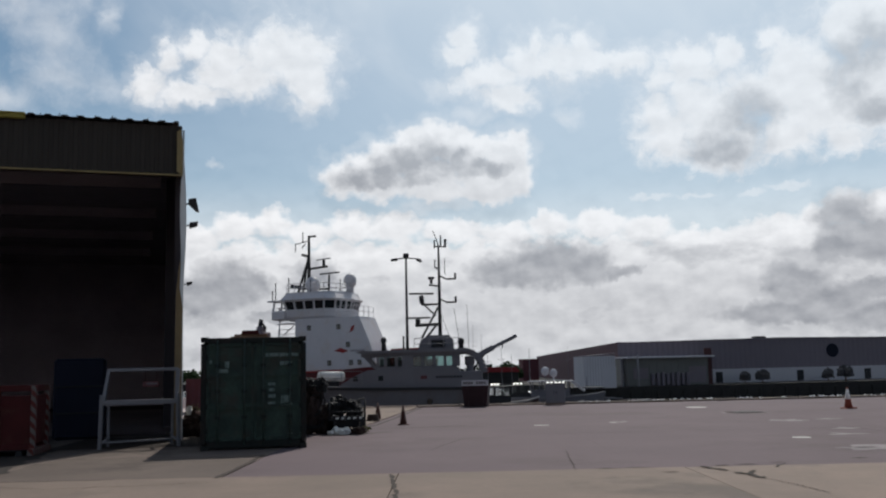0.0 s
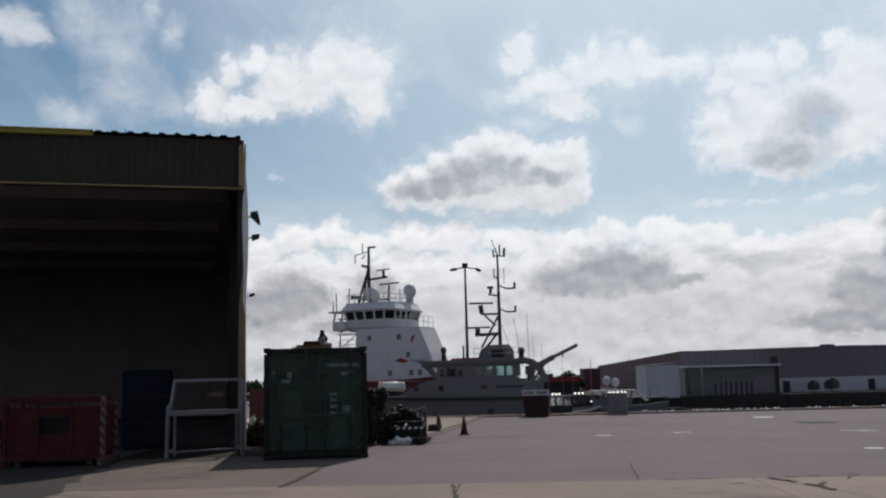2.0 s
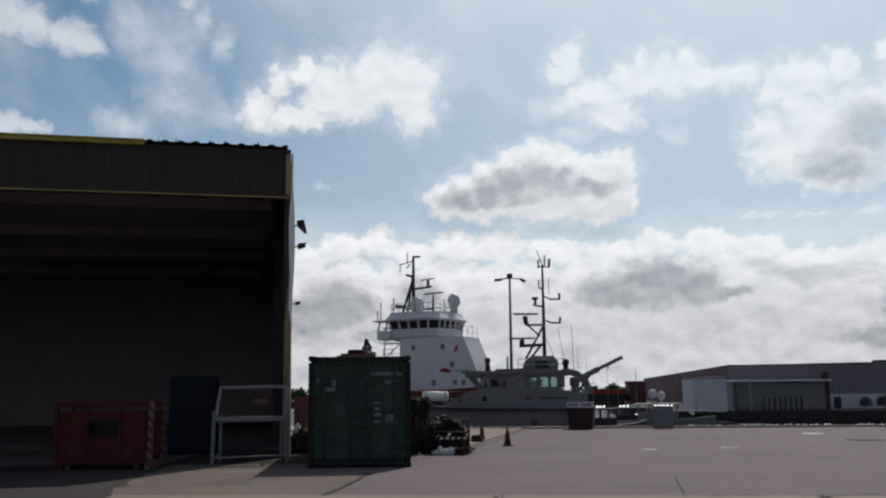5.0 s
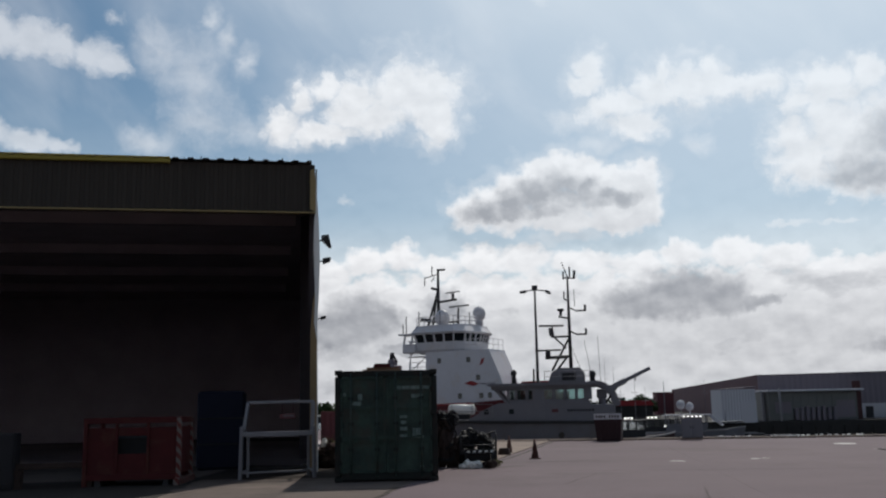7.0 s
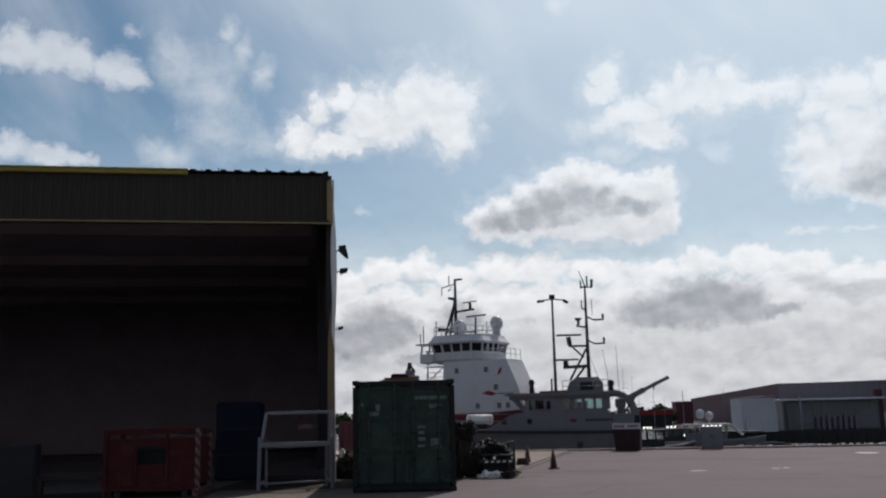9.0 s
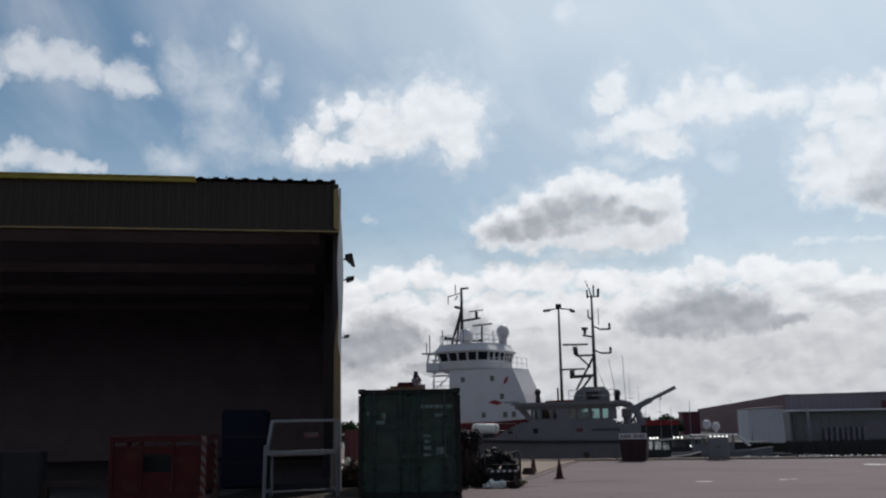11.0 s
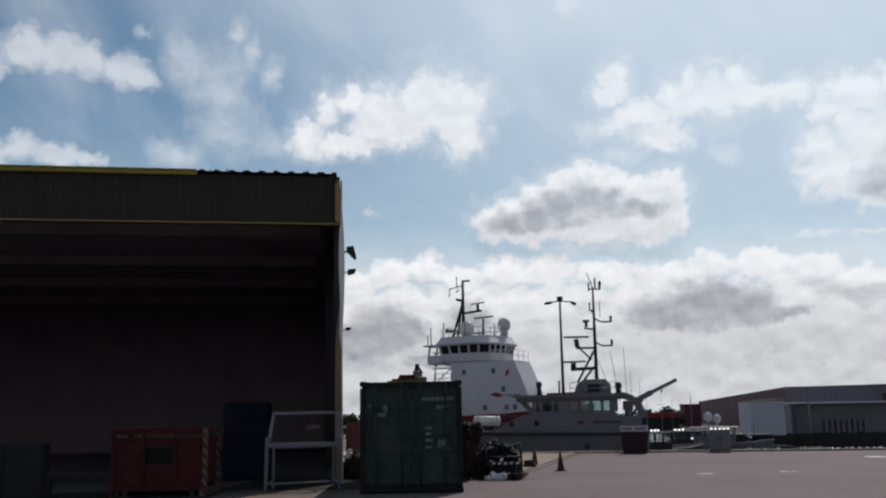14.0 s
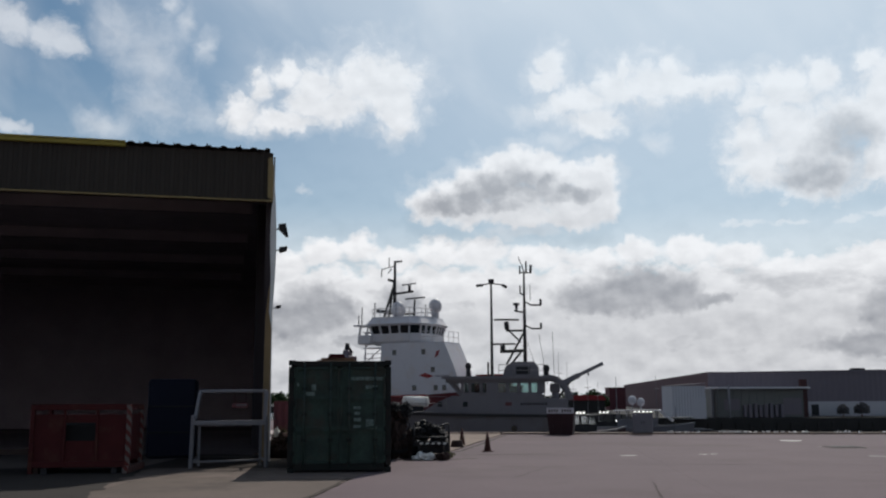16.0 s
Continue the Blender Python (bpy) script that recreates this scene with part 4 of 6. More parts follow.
for x, y, a, b in ((8.49, 19.19, 0.61, 0.59), (9.67, 22.84, 0.39, 0.31), (10.37, 24.75, 0.29, 0.27), (11.63, 28.90, 0.34, 0.34), (10.29, 28.71, 0.48, 0.50), (11.05, 33.41, 0.17, 0.34), (10.08, 33.89, 0.17, 0.28)):
    patch("dry_patch", x, y, a, b, M_SALT, 1.1)
for x, y, a, b in ((4.75, 16.56, 0.09, 0.05), (5.18, 16.65, 0.13, 0.07), (5.79, 16.83, 0.09, 0.05), (7.44, 17.27, 0.11, 0.12), (3.32, 16.50, 0.16, 0.05), (3.60, 15.62, 0.10, 0.06), (2.73, 16.37, 0.14, 0.04)):
    patch("dirt_patch", x, y, a, b, M_JOINT, 1.4)


def shaded_ground():
    """Painted shade: a dark sheet on concrete before the shed, ragged at its edge."""
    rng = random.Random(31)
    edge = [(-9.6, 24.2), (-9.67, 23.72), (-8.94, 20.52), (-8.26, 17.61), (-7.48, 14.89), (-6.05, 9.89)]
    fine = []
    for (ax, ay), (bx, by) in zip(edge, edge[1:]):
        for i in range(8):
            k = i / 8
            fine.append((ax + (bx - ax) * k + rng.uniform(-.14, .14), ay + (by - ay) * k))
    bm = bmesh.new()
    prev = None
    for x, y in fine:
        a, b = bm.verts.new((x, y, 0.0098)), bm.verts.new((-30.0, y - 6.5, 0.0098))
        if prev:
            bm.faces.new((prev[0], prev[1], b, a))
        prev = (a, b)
    part("oily_floor", bm, M_FLOOR_SHADE, GROUND, "concrete painted dark for shade before the shed")
    # dirt along the shed's mouth, under the stand, with shade painted in
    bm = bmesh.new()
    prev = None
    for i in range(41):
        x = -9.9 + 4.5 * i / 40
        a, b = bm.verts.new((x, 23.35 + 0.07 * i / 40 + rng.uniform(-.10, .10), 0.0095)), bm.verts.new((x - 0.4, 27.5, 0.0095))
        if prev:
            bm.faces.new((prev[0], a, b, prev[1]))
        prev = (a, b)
    part("dirt_strip", bm, M_DIRT_SHADE, GROUND, "dirt along the shed's mouth, darkened for shade")


shaded_ground()
patch("dark_stain", 8.4, 19.3, 0.22, 0.1, M_JOINT)


def drain_cover():
    h = thing("drain_cover", 10.6, 33.7, 0, 8, "dark sunken drain cover in the apron", "cover")
    bm = bmesh.new()
    box(bm, 0, 0, 0.006, 1.1, 1.0, 0.012, bevel=0.003)
    part("frame", bm, M_JOINT, h)
    for k in range(8):
        bm = bmesh.new()
        box(bm, -0.42 + 0.12 * k, 0, 0.014, 0.09, 0.85, 0.012, bevel=0.003)
        part("bar", bm, M_DARKSTEEL, h)


drain_cover()
shed()
for az, dist, z, k in ((15.22, 30.2, 7.16, 1.15), (15.18, 34.6, 7.16, 1.15), (15.33, 57.0, 7.14, 1.2)):
    floodlight(az, dist, z, k, dist < 31)
container()
roof_boards()
steel_stand()
stillage()
shed_contents()

# ---- small things on the quay ----
def traffic_cone(x, y, h, faded, label):
    c = thing("traffic_cone", x, y, 0.0, 12, label, "cone", "traffic cones on the quay")
    bm = bmesh.new()
    box(bm, 0, 0, 0.025 * h, 0.56 * h, 0.56 * h, 0.05 * h, bevel=0.012)
    part("base", bm, M_CONE if faded else M_ORANGE, c)
    bm = bmesh.new()
    tube(bm, (0, 0, 0.05 * h), (0, 0, h), 0.19 * h, 14, 0.035 * h)
    part("body", bm, M_CONE if faded else M_ORANGE, c)
    bm = bmesh.new()
    tube(bm, (0, 0, 0.45 * h), (0, 0, 0.9 * h), 0.128 * h, 14, 0.058 * h)
    part("sleeve", bm, M_CONE if faded else M_WHITE, c, "" if faded else "white reflective sleeve")


def lamp_post():
    x, y = polar(2.3, 58.0)
    d = thing("mooring_dolphin", x, y, WATER_Z, 0, "dark round mooring dolphin standing in the water", "dolphin")
    bm = bmesh.new()
    tube(bm, (0, 0, -2.0), (0, 0, 3.0), 0.7, 16)
    part("pile", bm, M_QUAY, d)
    bm = bmesh.new()
    tube(bm, (0, 0, 2.95), (0, 0, 3.4), 0.9, 16)
    part("cap", bm, M_QUAY, d)
    p = thing("lamp_post", x, y, 0, 8, "tall dark steel lamp post with two arms", "lamp post")
    bm = bmesh.new()
    tube(bm, (0, 0, 0.0), (0, 0, 8.75), 0.12, 10, 0.06)
    part("pole", bm, M_DARKSTEEL, p)
    bm = bmesh.new()
    box(bm, 0, 0, 0.05, 0.4, 0.4, 0.1, bevel=0.02)
    part("base_plate", bm, M_DARKSTEEL, p)
    bm = bmesh.new()
    tube(bm, (-0.85, 0, 8.6), (0.0, 0, 8.7), 0.04)
    tube(bm, (0.0, 0, 8.7), (0.8, 0, 8.62), 0.04)
    part("arm", bm, M_DARKSTEEL, p)
    for u, z, w in ((-0.72, 8.58, 0.44), (0.83, 8.54, 0.34)):
        bm = bmesh.new()
        box(bm, u, 0, z, w, 0.28, 0.15, Euler((0, -0.1 if u < 0 else 0.5, 0)).to_matrix().to_4x4(), 0.03)
        part("lamp_head", bm, M_DARKSTEEL, p)
    bm = bmesh.new()
    box(bm, 0, 0, 8.85, 0.34, 0.26, 0.24, bevel=0.02)
    part("junction_box", bm, M_DARKSTEEL, p)


def skip():
    s = thing("waste_skip", 1.4, 44.2, 0, -8, "dark maroon skip with a pale lettered board on its rim", "skip")
    bm = bmesh.new()
    prism(bm, [(-0.52, 0.02), (0.52, 0.02), (0.62, 0.98), (-0.62, 0.98)], "y", -0.5, 0.5)
    part("body", bm, M_MAROON, s)
    for x in (-0.35, 0.0, 0.35):
        bm = bmesh.new()
        box(bm, x, -0.515, 0.48, 0.06, 0.03, 0.9)
        part("rib", bm, M_MAROON, s)
    bm = bmesh.new()
    box(bm, 0, -0.5, 1.1, 1.24, 0.05, 0.26, bevel=0.01)
    sign = part("board", bm, M_BAND, s, "pale board with unreadable lettering")
    bm = bmesh.new()
    for i in range(9):
        if i != 4:
            box(bm, -0.5 + 0.12 * i, -0.53, 1.1, 0.07, 0.008, 0.12)
    part("lettering_bars", bm, M_BROWN, sign)


def tyre(bm, x, y, z, R, r, turn):
    t = bmesh.new()
    n, m_ = 22, 10
    ring = [[t.verts.new(((R + r * math.cos(math.tau * j / m_)) * math.cos(math.tau * i / n),
                          (R + r * math.cos(math.tau * j / m_)) * math.sin(math.tau * i / n), 1.15 * r * math.sin(math.tau * j / m_)))
             for j in range(m_)] for i in range(n)]
    for i in range(n):
        for j in range(m_):
            f = t.faces.new((ring[i][j], ring[(i + 1) % n][j], ring[(i + 1) % n][(j + 1) % m_], ring[i][(j + 1) % m_]))
            f.smooth = True
    t.transform(Matrix.Translation((x, y, z)) @ turn)
    merge(bm, t)


def lump(bm, x, y, z, rx, ry, rz, seed, rough=0.4):
    """An uneven heap-like body."""
    t = bmesh.new()
    bmesh.ops.create_icosphere(t, subdivisions=4, radius=1.0)
    off = Vector((seed * 3.1, seed * 1.7, seed * 0.9))
    for v in t.verts:
        k = 1 + rough * noise.noise(v.co * 1.5 + off) + 0.6 * rough * noise.noise(v.co * 4.0 + off) + 0.3 * rough * noise.noise(v.co * 9.0 + off)
        v.co = Vector((x + v.co.x * rx * k, y + v.co.y * ry * k, max(0.0, z + v.co.z * rz * k)))
    merge(bm, t)


def quay_clutter():
    rng = random.Random(21)
    # a tall bundle beside the container
    x, y = polar(7.95, 27.6)
    b = thing("wrapped_bundle", x, y, 0, 8, "tall dark brown bundle of old netting and hose", "bundle")
    bm = bmesh.new()
    lump(bm, -0.12, 0, 0.62, 0.3, 0.3, 0.68, 1, 0.35)
    lump(bm, -0.02, 0.02, 1.12, 0.26, 0.28, 0.34, 2, 0.5)
    lump(bm, 0.2, 0.05, 0.4, 0.2, 0.26, 0.42, 3, 0.5)
    part("netting", bm, M_BROWN, b)
    bm = bmesh.new()
    lump(bm, 0.2, -0.1, 1.38, 0.2, 0.2, 0.2, 4, 0.5)
    lump(bm, -0.14, -0.05, 1.4, 0.18, 0.18, 0.17, 5, 0.5)
    part("hose_coil", bm, M_BLACK, b)
    bm = bmesh.new()
    for k in range(9):
        tyre(bm, rng.uniform(-.06, .06), -0.08, 0.25 + 0.13 * k, 0.26 + rng.uniform(-.06, .06), 0.02, Euler((rng.uniform(-.9, .9), rng.uniform(-.9, .9), 0)).to_matrix().to_4x4())
    part("rope", bm, M_BLACK, b)
    # a low trailer with a fender and a striped board
    x, y = polar(6.1, 27.2)
    t = thing("low_trailer", x, y, 0, 6, "low dark trailer with a striped tail board", "trailer")
    bm = bmesh.new()
    box(bm, 0.05, 0.6, 0.42, 1.05, 1.6, 0.1, bevel=0.01)
    part("deck", bm, M_DARKSTEEL, t)
    bm = bmesh.new()
    box(bm, 0.08, -0.22, 0.45, 0.84, 0.03, 0.11, bevel=0.004)
    tail = part("tail_board", bm, M_DARKSTEEL, t, "dark tail board with white stripes")
    for k in range(5):
        bm = bmesh.new()
        prism(bm, [(-0.28 + 0.165 * k, 0.425), (-0.20 + 0.165 * k, 0.425), (-0.18 + 0.165 * k, 0.475), (-0.26 + 0.165 * k, 0.475)], "y", -0.244, -0.236)
        part("stripe", bm, M_WHITE, tail, "white stripe")
    for sx in (-0.42, 0.5):
        bm = bmesh.new()
        tyre(bm, sx, 0.5, 0.27, 0.19, 0.08, Euler((0, radians(90), 0)).to_matrix().to_4x4())
        w = part("wheel", bm, M_BLACK, t)
        bm = bmesh.new()
        tube(bm, (sx - 0.05, 0.5, 0.27), (sx + 0.05, 0.5, 0.27), 0.14, 12)
        part("rim", bm, M_STEEL, w)
    for sx in (-0.45, 0.55):
        bm = bmesh.new()
        tube(bm, (sx, -0.18, 0.42), (sx, -0.18, 0.95), 0.03)
        part("post", bm, M_DARKSTEEL, t)
    for p, q, r in (((-0.1, 0.9, 0.8), (0.57, 0.8, 0.97), 0.03), ((-0.45, -0.18, 0.62), (0.55, -0.18, 0.62), 0.02)):
        bm = bmesh.new()
        tube(bm, p, q, r)
        part("rail", bm, M_DARKSTEEL, t)
    bm = bmesh.new()
    box(bm, 0.05, 0.55, 0.27, 0.7, 1.3, 0.2, bevel=0.03)
    part("axle_box", bm, M_BLACK, t)
    for sx in (-0.30, 0.45):
        bm = bmesh.new()
        box(bm, sx, -0.2, 0.2, 0.06, 0.06, 0.4)
        part("leg", bm, M_DARKSTEEL, t)
    f = thing("rubber_fender", x - 0.2, y + 0.35, 0.47, 0, "worn black rubber fender heaped on the trailer", "fender")
    bm = bmesh.new()
    lump(bm, -0.12, 0.2, 0.26, 0.28, 0.32, 0.27, 41, 0.5)
    lump(bm, 0.06, 0.1, 0.42, 0.16, 0.2, 0.16, 42, 0.6)
    lump(bm, 0.42, 0.1, 0.16, 0.26, 0.3, 0.18, 43, 0.6)
    part("rubber", bm, M_BLACK, f)
    for k in range(6):
        bm = bmesh.new()
        lump(bm, rng.uniform(-0.25, 0.5), rng.uniform(-.1, .5), rng.uniform(0.1, 0.3), 0.18, 0.2, rng.uniform(0.1, 0.2), 10 + k, 0.6)
        part("rubber_scrap", bm, M_BLACK, f)
    s = thing("white_sacks", x + 0.0, y - 0.45, 0, 0, "crumpled white sacks on the ground by the trailer", "sacks")
    for k in range(4):
        bm = bmesh.new()
        t0 = bmesh.new()
        bmesh.ops.create_icosphere(t0, subdivisions=3, radius=1.0)
        hgt, off = rng.uniform(0.07, 0.14), Vector((rng.random() * 9, k, 0))
        for v in t0.verts:
            n1 = 1 + 0.45 * noise.noise(v.co * 1.6 + off) + 0.25 * noise.noise(v.co * 4.5 + off)
            v.co = Vector((v.co.x * 0.13 * n1 - 0.34 + 0.13 * k, v.co.y * 0.13 * n1 + 0.05 * (k % 2), max(0.0, hgt * 0.8 + v.co.z * hgt * n1)))
        merge(bm, t0)
        part("sack", bm, M_WHITE, s)
    g = thing("dark_sack", x + 0.42, y - 0.4, 0, 0, "dark brown sack lying by the trailer", "sack")
    bm = bmesh.new()
    lump(bm, 0, 0, 0.1, 0.2, 0.16, 0.12, 33, 0.5)
    part("cloth", bm, M_BROWN, g)
    # a rope coil beside the kerb
    x, y = polar(4.45, 33.0)
    c = thing("rope_coil", x, y, 0.035, 0, "small coil of dark rope by the kerb", "rope")
    bm = bmesh.new()
    for k in range(4):
        tyre(bm, 0, 0, 0.04 + 0.05 * k, 0.2 - 0.015 * k, 0.03, Matrix())
    part("coil", bm, M_BROWN, c)
    # weeds and rubbish between shed and container
    for i, (az, d, h) in enumerate(((15.0, 30.0, 0.9), (14.85, 30.6, 0.75), (15.15, 29.4, 0.55), (4.9, 27.4, 0.18))):
        x, y = polar(az, d)
        w = thing("weed_plant", x, y, 0, 40 * i, "yellow-green weeds growing from the concrete", "weed", "weeds on the quay")
        bm = bmesh.new()
        for k in range(70):
            a, r = rng.uniform(0, math.tau), rng.uniform(0.02, 0.22) * (1 if h > 0.4 else 0.7)
            px, py, pz = r * math.cos(a), r * math.sin(a), h * rng.uniform(0.25, 1.0)
            n = Vector((rng.uniform(-1, 1), rng.uniform(-1, 1), rng.uniform(-.3, 1))).normalized()
            u = n.orthogonal().normalized() * rng.uniform(0.03, 0.07)
            v_ = n.cross(u).normalized() * 0.02
            c0 = Vector((px, py, pz))
            q = [bm.verts.new(c0 + k_) for k_ in (-u, v_, u, -v_)]
            bm.faces.new(q)
        part("leaves", bm, M_WEED, w)
        bm = bmesh.new()
        for k in range(9):
            a = rng.uniform(0, math.tau)
            tube(bm, (0.02 * math.cos(a), 0.02 * math.sin(a), 0), (0.14 * math.cos(a), 0.14 * math.sin(a), h * rng.uniform(.6, 1)), 0.006, 4)
        part("stems", bm, M_WEED, w)
    x, y = polar(14.9, 28.6)
    h = thing("scrap_heap", x, y, 0, 12, "dark heap of scrap and old rope beside the shed", "scrap")
    bm = bmesh.new()
    lump(bm, 0, 0, 0.3, 0.34, 0.4, 0.36, 51, 0.5)
    lump(bm, 0.1, -0.2, 0.16, 0.3, 0.25, 0.2, 52, 0.6)
    part("scrap", bm, M_BROWN, h)
    j = thing("plastic_jug", x - 0.12, y - 0.1, 0.6, 20, "white plastic jug on the scrap heap", "jug")
    bm = bmesh.new()
    tube(bm, (0, 0, 0), (0, 0, 0.2), 0.08, 12)
    tube(bm, (0, 0, 0.2), (0, 0, 0.27), 0.08, 12, 0.03)
    part("body", bm, M_WHITE, j)
    bm = bmesh.new()
    tube(bm, (0, 0, 0.27), (0, 0, 0.31), 0.032, 10)
    part("cap", bm, M_RED, j, "red screw cap")
    c = thing("carton", x + 0.15, y - 0.08, 0.52, -14, "faded pinkish carton on the scrap heap", "carton")
    bm = bmesh.new()
    box(bm, 0, 0, 0.1, 0.22, 0.18, 0.2, bevel=0.008)
    part("body", bm, M_CARTON, c)
    for sx in (-1, 1):
        bm = bmesh.new()
        box(bm, sx * 0.14, 0, 0.21, 0.1, 0.17, 0.006, Euler((0, sx * 0.5, 0)).to_matrix().to_4x4())
        part("flap", bm, M_CARTON, c)


def red_open_container():
    x, y = polar(13.55, 46.0)
    r = thing("red_open_container", x, y, 0, 15, "low dull red open steel container", "container")
    bm = bmesh.new()
    corrugated(bm, -1.4, 1.4, 0.15, 1.5, -1.2, 0.28, 0.04)
    part("front_panel", bm, M_REDCLAD, r)
    bm = bmesh.new()
    box(bm, 0, 0, 0.1, 2.9, 2.44, 0.16)
    box(bm, 0, 1.2, 0.8, 2.8, 0.05, 1.4)
    for sx in (-1.42, 1.42):
        box(bm, sx, 0, 0.8, 0.1, 2.4, 1.45)
    box(bm, 0, -1.2, 1.52, 2.9, 0.1, 0.12)
    part("body", bm, M_REDCLAD, r)


for a in ((*polar(2.63, 30.9), 0.62, True, "dark faded traffic cone on the quay"), (*polar(4.15, 34.6), 0.62, True, "dark faded traffic cone on the quay"),
          (14.7, 34.75, 0.76, False, "orange traffic cone with a white sleeve")):
    traffic_cone(*a)
crack("kerb_dirt", [(-1.2, 44.0), (-1.75, 37.0), (-2.1, 33.0), (-2.6, 28.9)], 0.08)
crack("kerb_dirt", [(-3.8, 26.9), (-2.4, 26.8), (-1.6, 27.5)], 0.10)
lamp_post()
skip()
quay_clutter()
red_open_container()


# ---- boats ----
def hull(bm, rows, camber=0.0):
    """Stations (x, half width at deck, half width at the waterline, deck height, bottom) joined into a closed hull."""
    rings = []
    for x, wd, ww, zd, zb, rake in rows:
        pts = [(x + rake, -wd, zd), (x + rake * 0.5, -(wd + ww) / 2 * 1.0, (zd + zb) / 2), (x, -ww, zb), (x, ww, zb),
               (x + rake * 0.5, (wd + ww) / 2, (zd + zb) / 2), (x + rake, wd, zd)]
        rings.append([bm.verts.new(p) for p in pts])
    for a, b in zip(rings, rings[1:]):
        for i in range(6):
            j = (i + 1) % 6
            bm.faces.new((a[i], a[j], b[j], b[i]))
    bm.faces.new(rings[0][::-1])
    bm.faces.new(rings[-1])


def rail(bm, pts, h=1.0, r=0.025, rows=2, gap=1.0):
    for p, q in zip(pts, pts[1:]):
        p, q = Vector(p), Vector(q)
        n = max(1, round((q - p).length / gap))
        for i in range(n + 1):
            a = p.lerp(q, i / n)
            tube(bm, a, a + Vector((0, 0, h)), r, 5)
        for k in range(rows):
            up = Vector((0, 0, h * (k + 1) / rows))
            tube(bm, p + up, q + up, r, 5)


def patrol_boat():
    """Grey workboat, bow to the left."""
    b = thing("grey_patrol_boat", -0.28, 52.0, 0, 180, "grey patrol boat with a tall mast, moored at the quay", "boat")
    # own axes: x ahead (left in the world), y towards the quay
    bm = bmesh.new()
    hull(bm, [(-2.45, 1.9, 1.6, 0.8, -4.2, 0), (-1.0, 2.1, 1.8, 0.86, -4.2, 0), (3.5, 2.1, 1.7, 0.92, -4.2, 0.1),
              (6.0, 1.8, 1.1, 1.0, -4.2, 0.5), (8.0, 1.0, 0.4, 1.12, -4.0, 1.0), (9.0, 0.12, 0.05, 1.2, -3.8, 1.4)])
    h = part("hull", bm, M_GREYHULL, b, "grey painted hull")
    bm = bmesh.new()
    for x0, x1, y0, y1, z0, z1 in ((-2.4, -1.0, 2.0, 2.15, 0.68, 0.74), (-1.0, 3.6, 2.15, 2.15, 0.74, 0.8), (3.6, 6.5, 2.15, 1.85, 0.8, 0.88)):
        beam(bm, (x0, y0, z0), (x1, y1, z1), 0.12, 0.14)
    part("rubbing_strake", bm, M_DARKSTEEL, h)
    for x in (0.6, 4.4):
        bm = bmesh.new()
        tube(bm, (x, 2.05, 0.1), (x, 2.13, 0.1), 0.16, 12)
        part("porthole", bm, M_GLASSDARK, h)
    # deckhouse: the lower storey, then the wheelhouse with windows right through it
    bm = bmesh.new()
    prism(bm, [(-1.0, 0.8), (5.6, 0.9), (4.6, 1.5), (3.9, 1.8), (-1.0, 1.8)], "y", -1.55, 1.55)
    low = part("deckhouse", bm, M_GREYCABIN, b, "grey deckhouse")
    bm = bmesh.new()
    box(bm, -1.6, 0, 1.2, 1.3, 2.9, 0.9, bevel=0.05)
    part("aft_casing", bm, M_GREYCABIN, low)
    wh = bmesh.new()
    for y in (-1.42, 1.42):
        box(wh, 1.65, y, 2.58, 5.2, 0.1, 0.2)
        box(wh, 1.2, y, 1.88, 4.2, 0.1, 0.18)
        for x in (-0.85, -0.25, 0.35, 0.95, 1.75, 2.35, 2.95, 3.35):
            box(wh, x, y, 2.22, 0.16 if x not in (1.75, -0.85) else 0.42, 0.1, 0.62)
        beam(wh, (3.45, y, 1.85), (4.1, y, 2.6), 0.12, 0.1)
    for y in (-1.42, -0.7, 0.0, 0.7, 1.42):
        beam(wh, (3.5, y, 1.85), (4.15, y, 2.6), 0.1, 0.1)
    box(wh, 3.4, 0, 1.85, 0.12, 2.9, 0.2)
    house = part("wheelhouse", wh, M_GREYCABIN, b, "grey wheelhouse with see-through windows")
    for y in (-1.42, 1.42):
        for x, w in ((-0.55, 0.44), (0.05, 0.44), (0.65, 0.44), (1.3, 0.5), (2.05, 0.44), (2.65, 0.44), (3.15, 0.24)):
            bm = bmesh.new()
            box(bm, x, y, 2.22, w, 0.02, 0.52)
            p = part("pane", bm, M_PANE, house, "greenish window pane")
            p.visible_shadow = False
    bm = bmesh.new()
    prism(bm, [(-1.5, 2.68), (4.3, 2.68), (4.55, 2.74), (4.3, 2.82), (-1.4, 2.84), (-1.7, 2.76)], "y", -1.7, 1.7)
    part("cabin_roof", bm, M_GREYCABIN, b)
    for x in (3.2, 4.55):
        bm = bmesh.new()
        box(bm, x, 1.555, 1.35, 0.26, 0.03, 0.26, bevel=0.01)
        part("side_port", bm, M_GLASSDARK, low)
    bm = bmesh.new()
    box(bm, 1.75, 1.56, 1.72, 0.62, 0.03, 1.55, bevel=0.01)
    part("side_door", bm, M_GREYCABIN, low)
    # the curved arch behind the house
    for y in (-1.4, 1.4):
        bm = bmesh.new()
        pts = [(-1.2 - 1.15 * math.sin(k * math.pi / 16), y, 1.55 + 1.2 * math.cos(k * math.pi / 16)) for k in range(9)]
        for p, q in zip(pts, pts[1:]):
            beam(bm, p, q, 0.18, 0.3)
        beam(bm, (-0.9, y, 2.72), (-1.3, y, 2.72), 0.18, 0.3)
        part("arch", bm, M_GREYCABIN, b)
    # plinth and mast
    bm = bmesh.new()
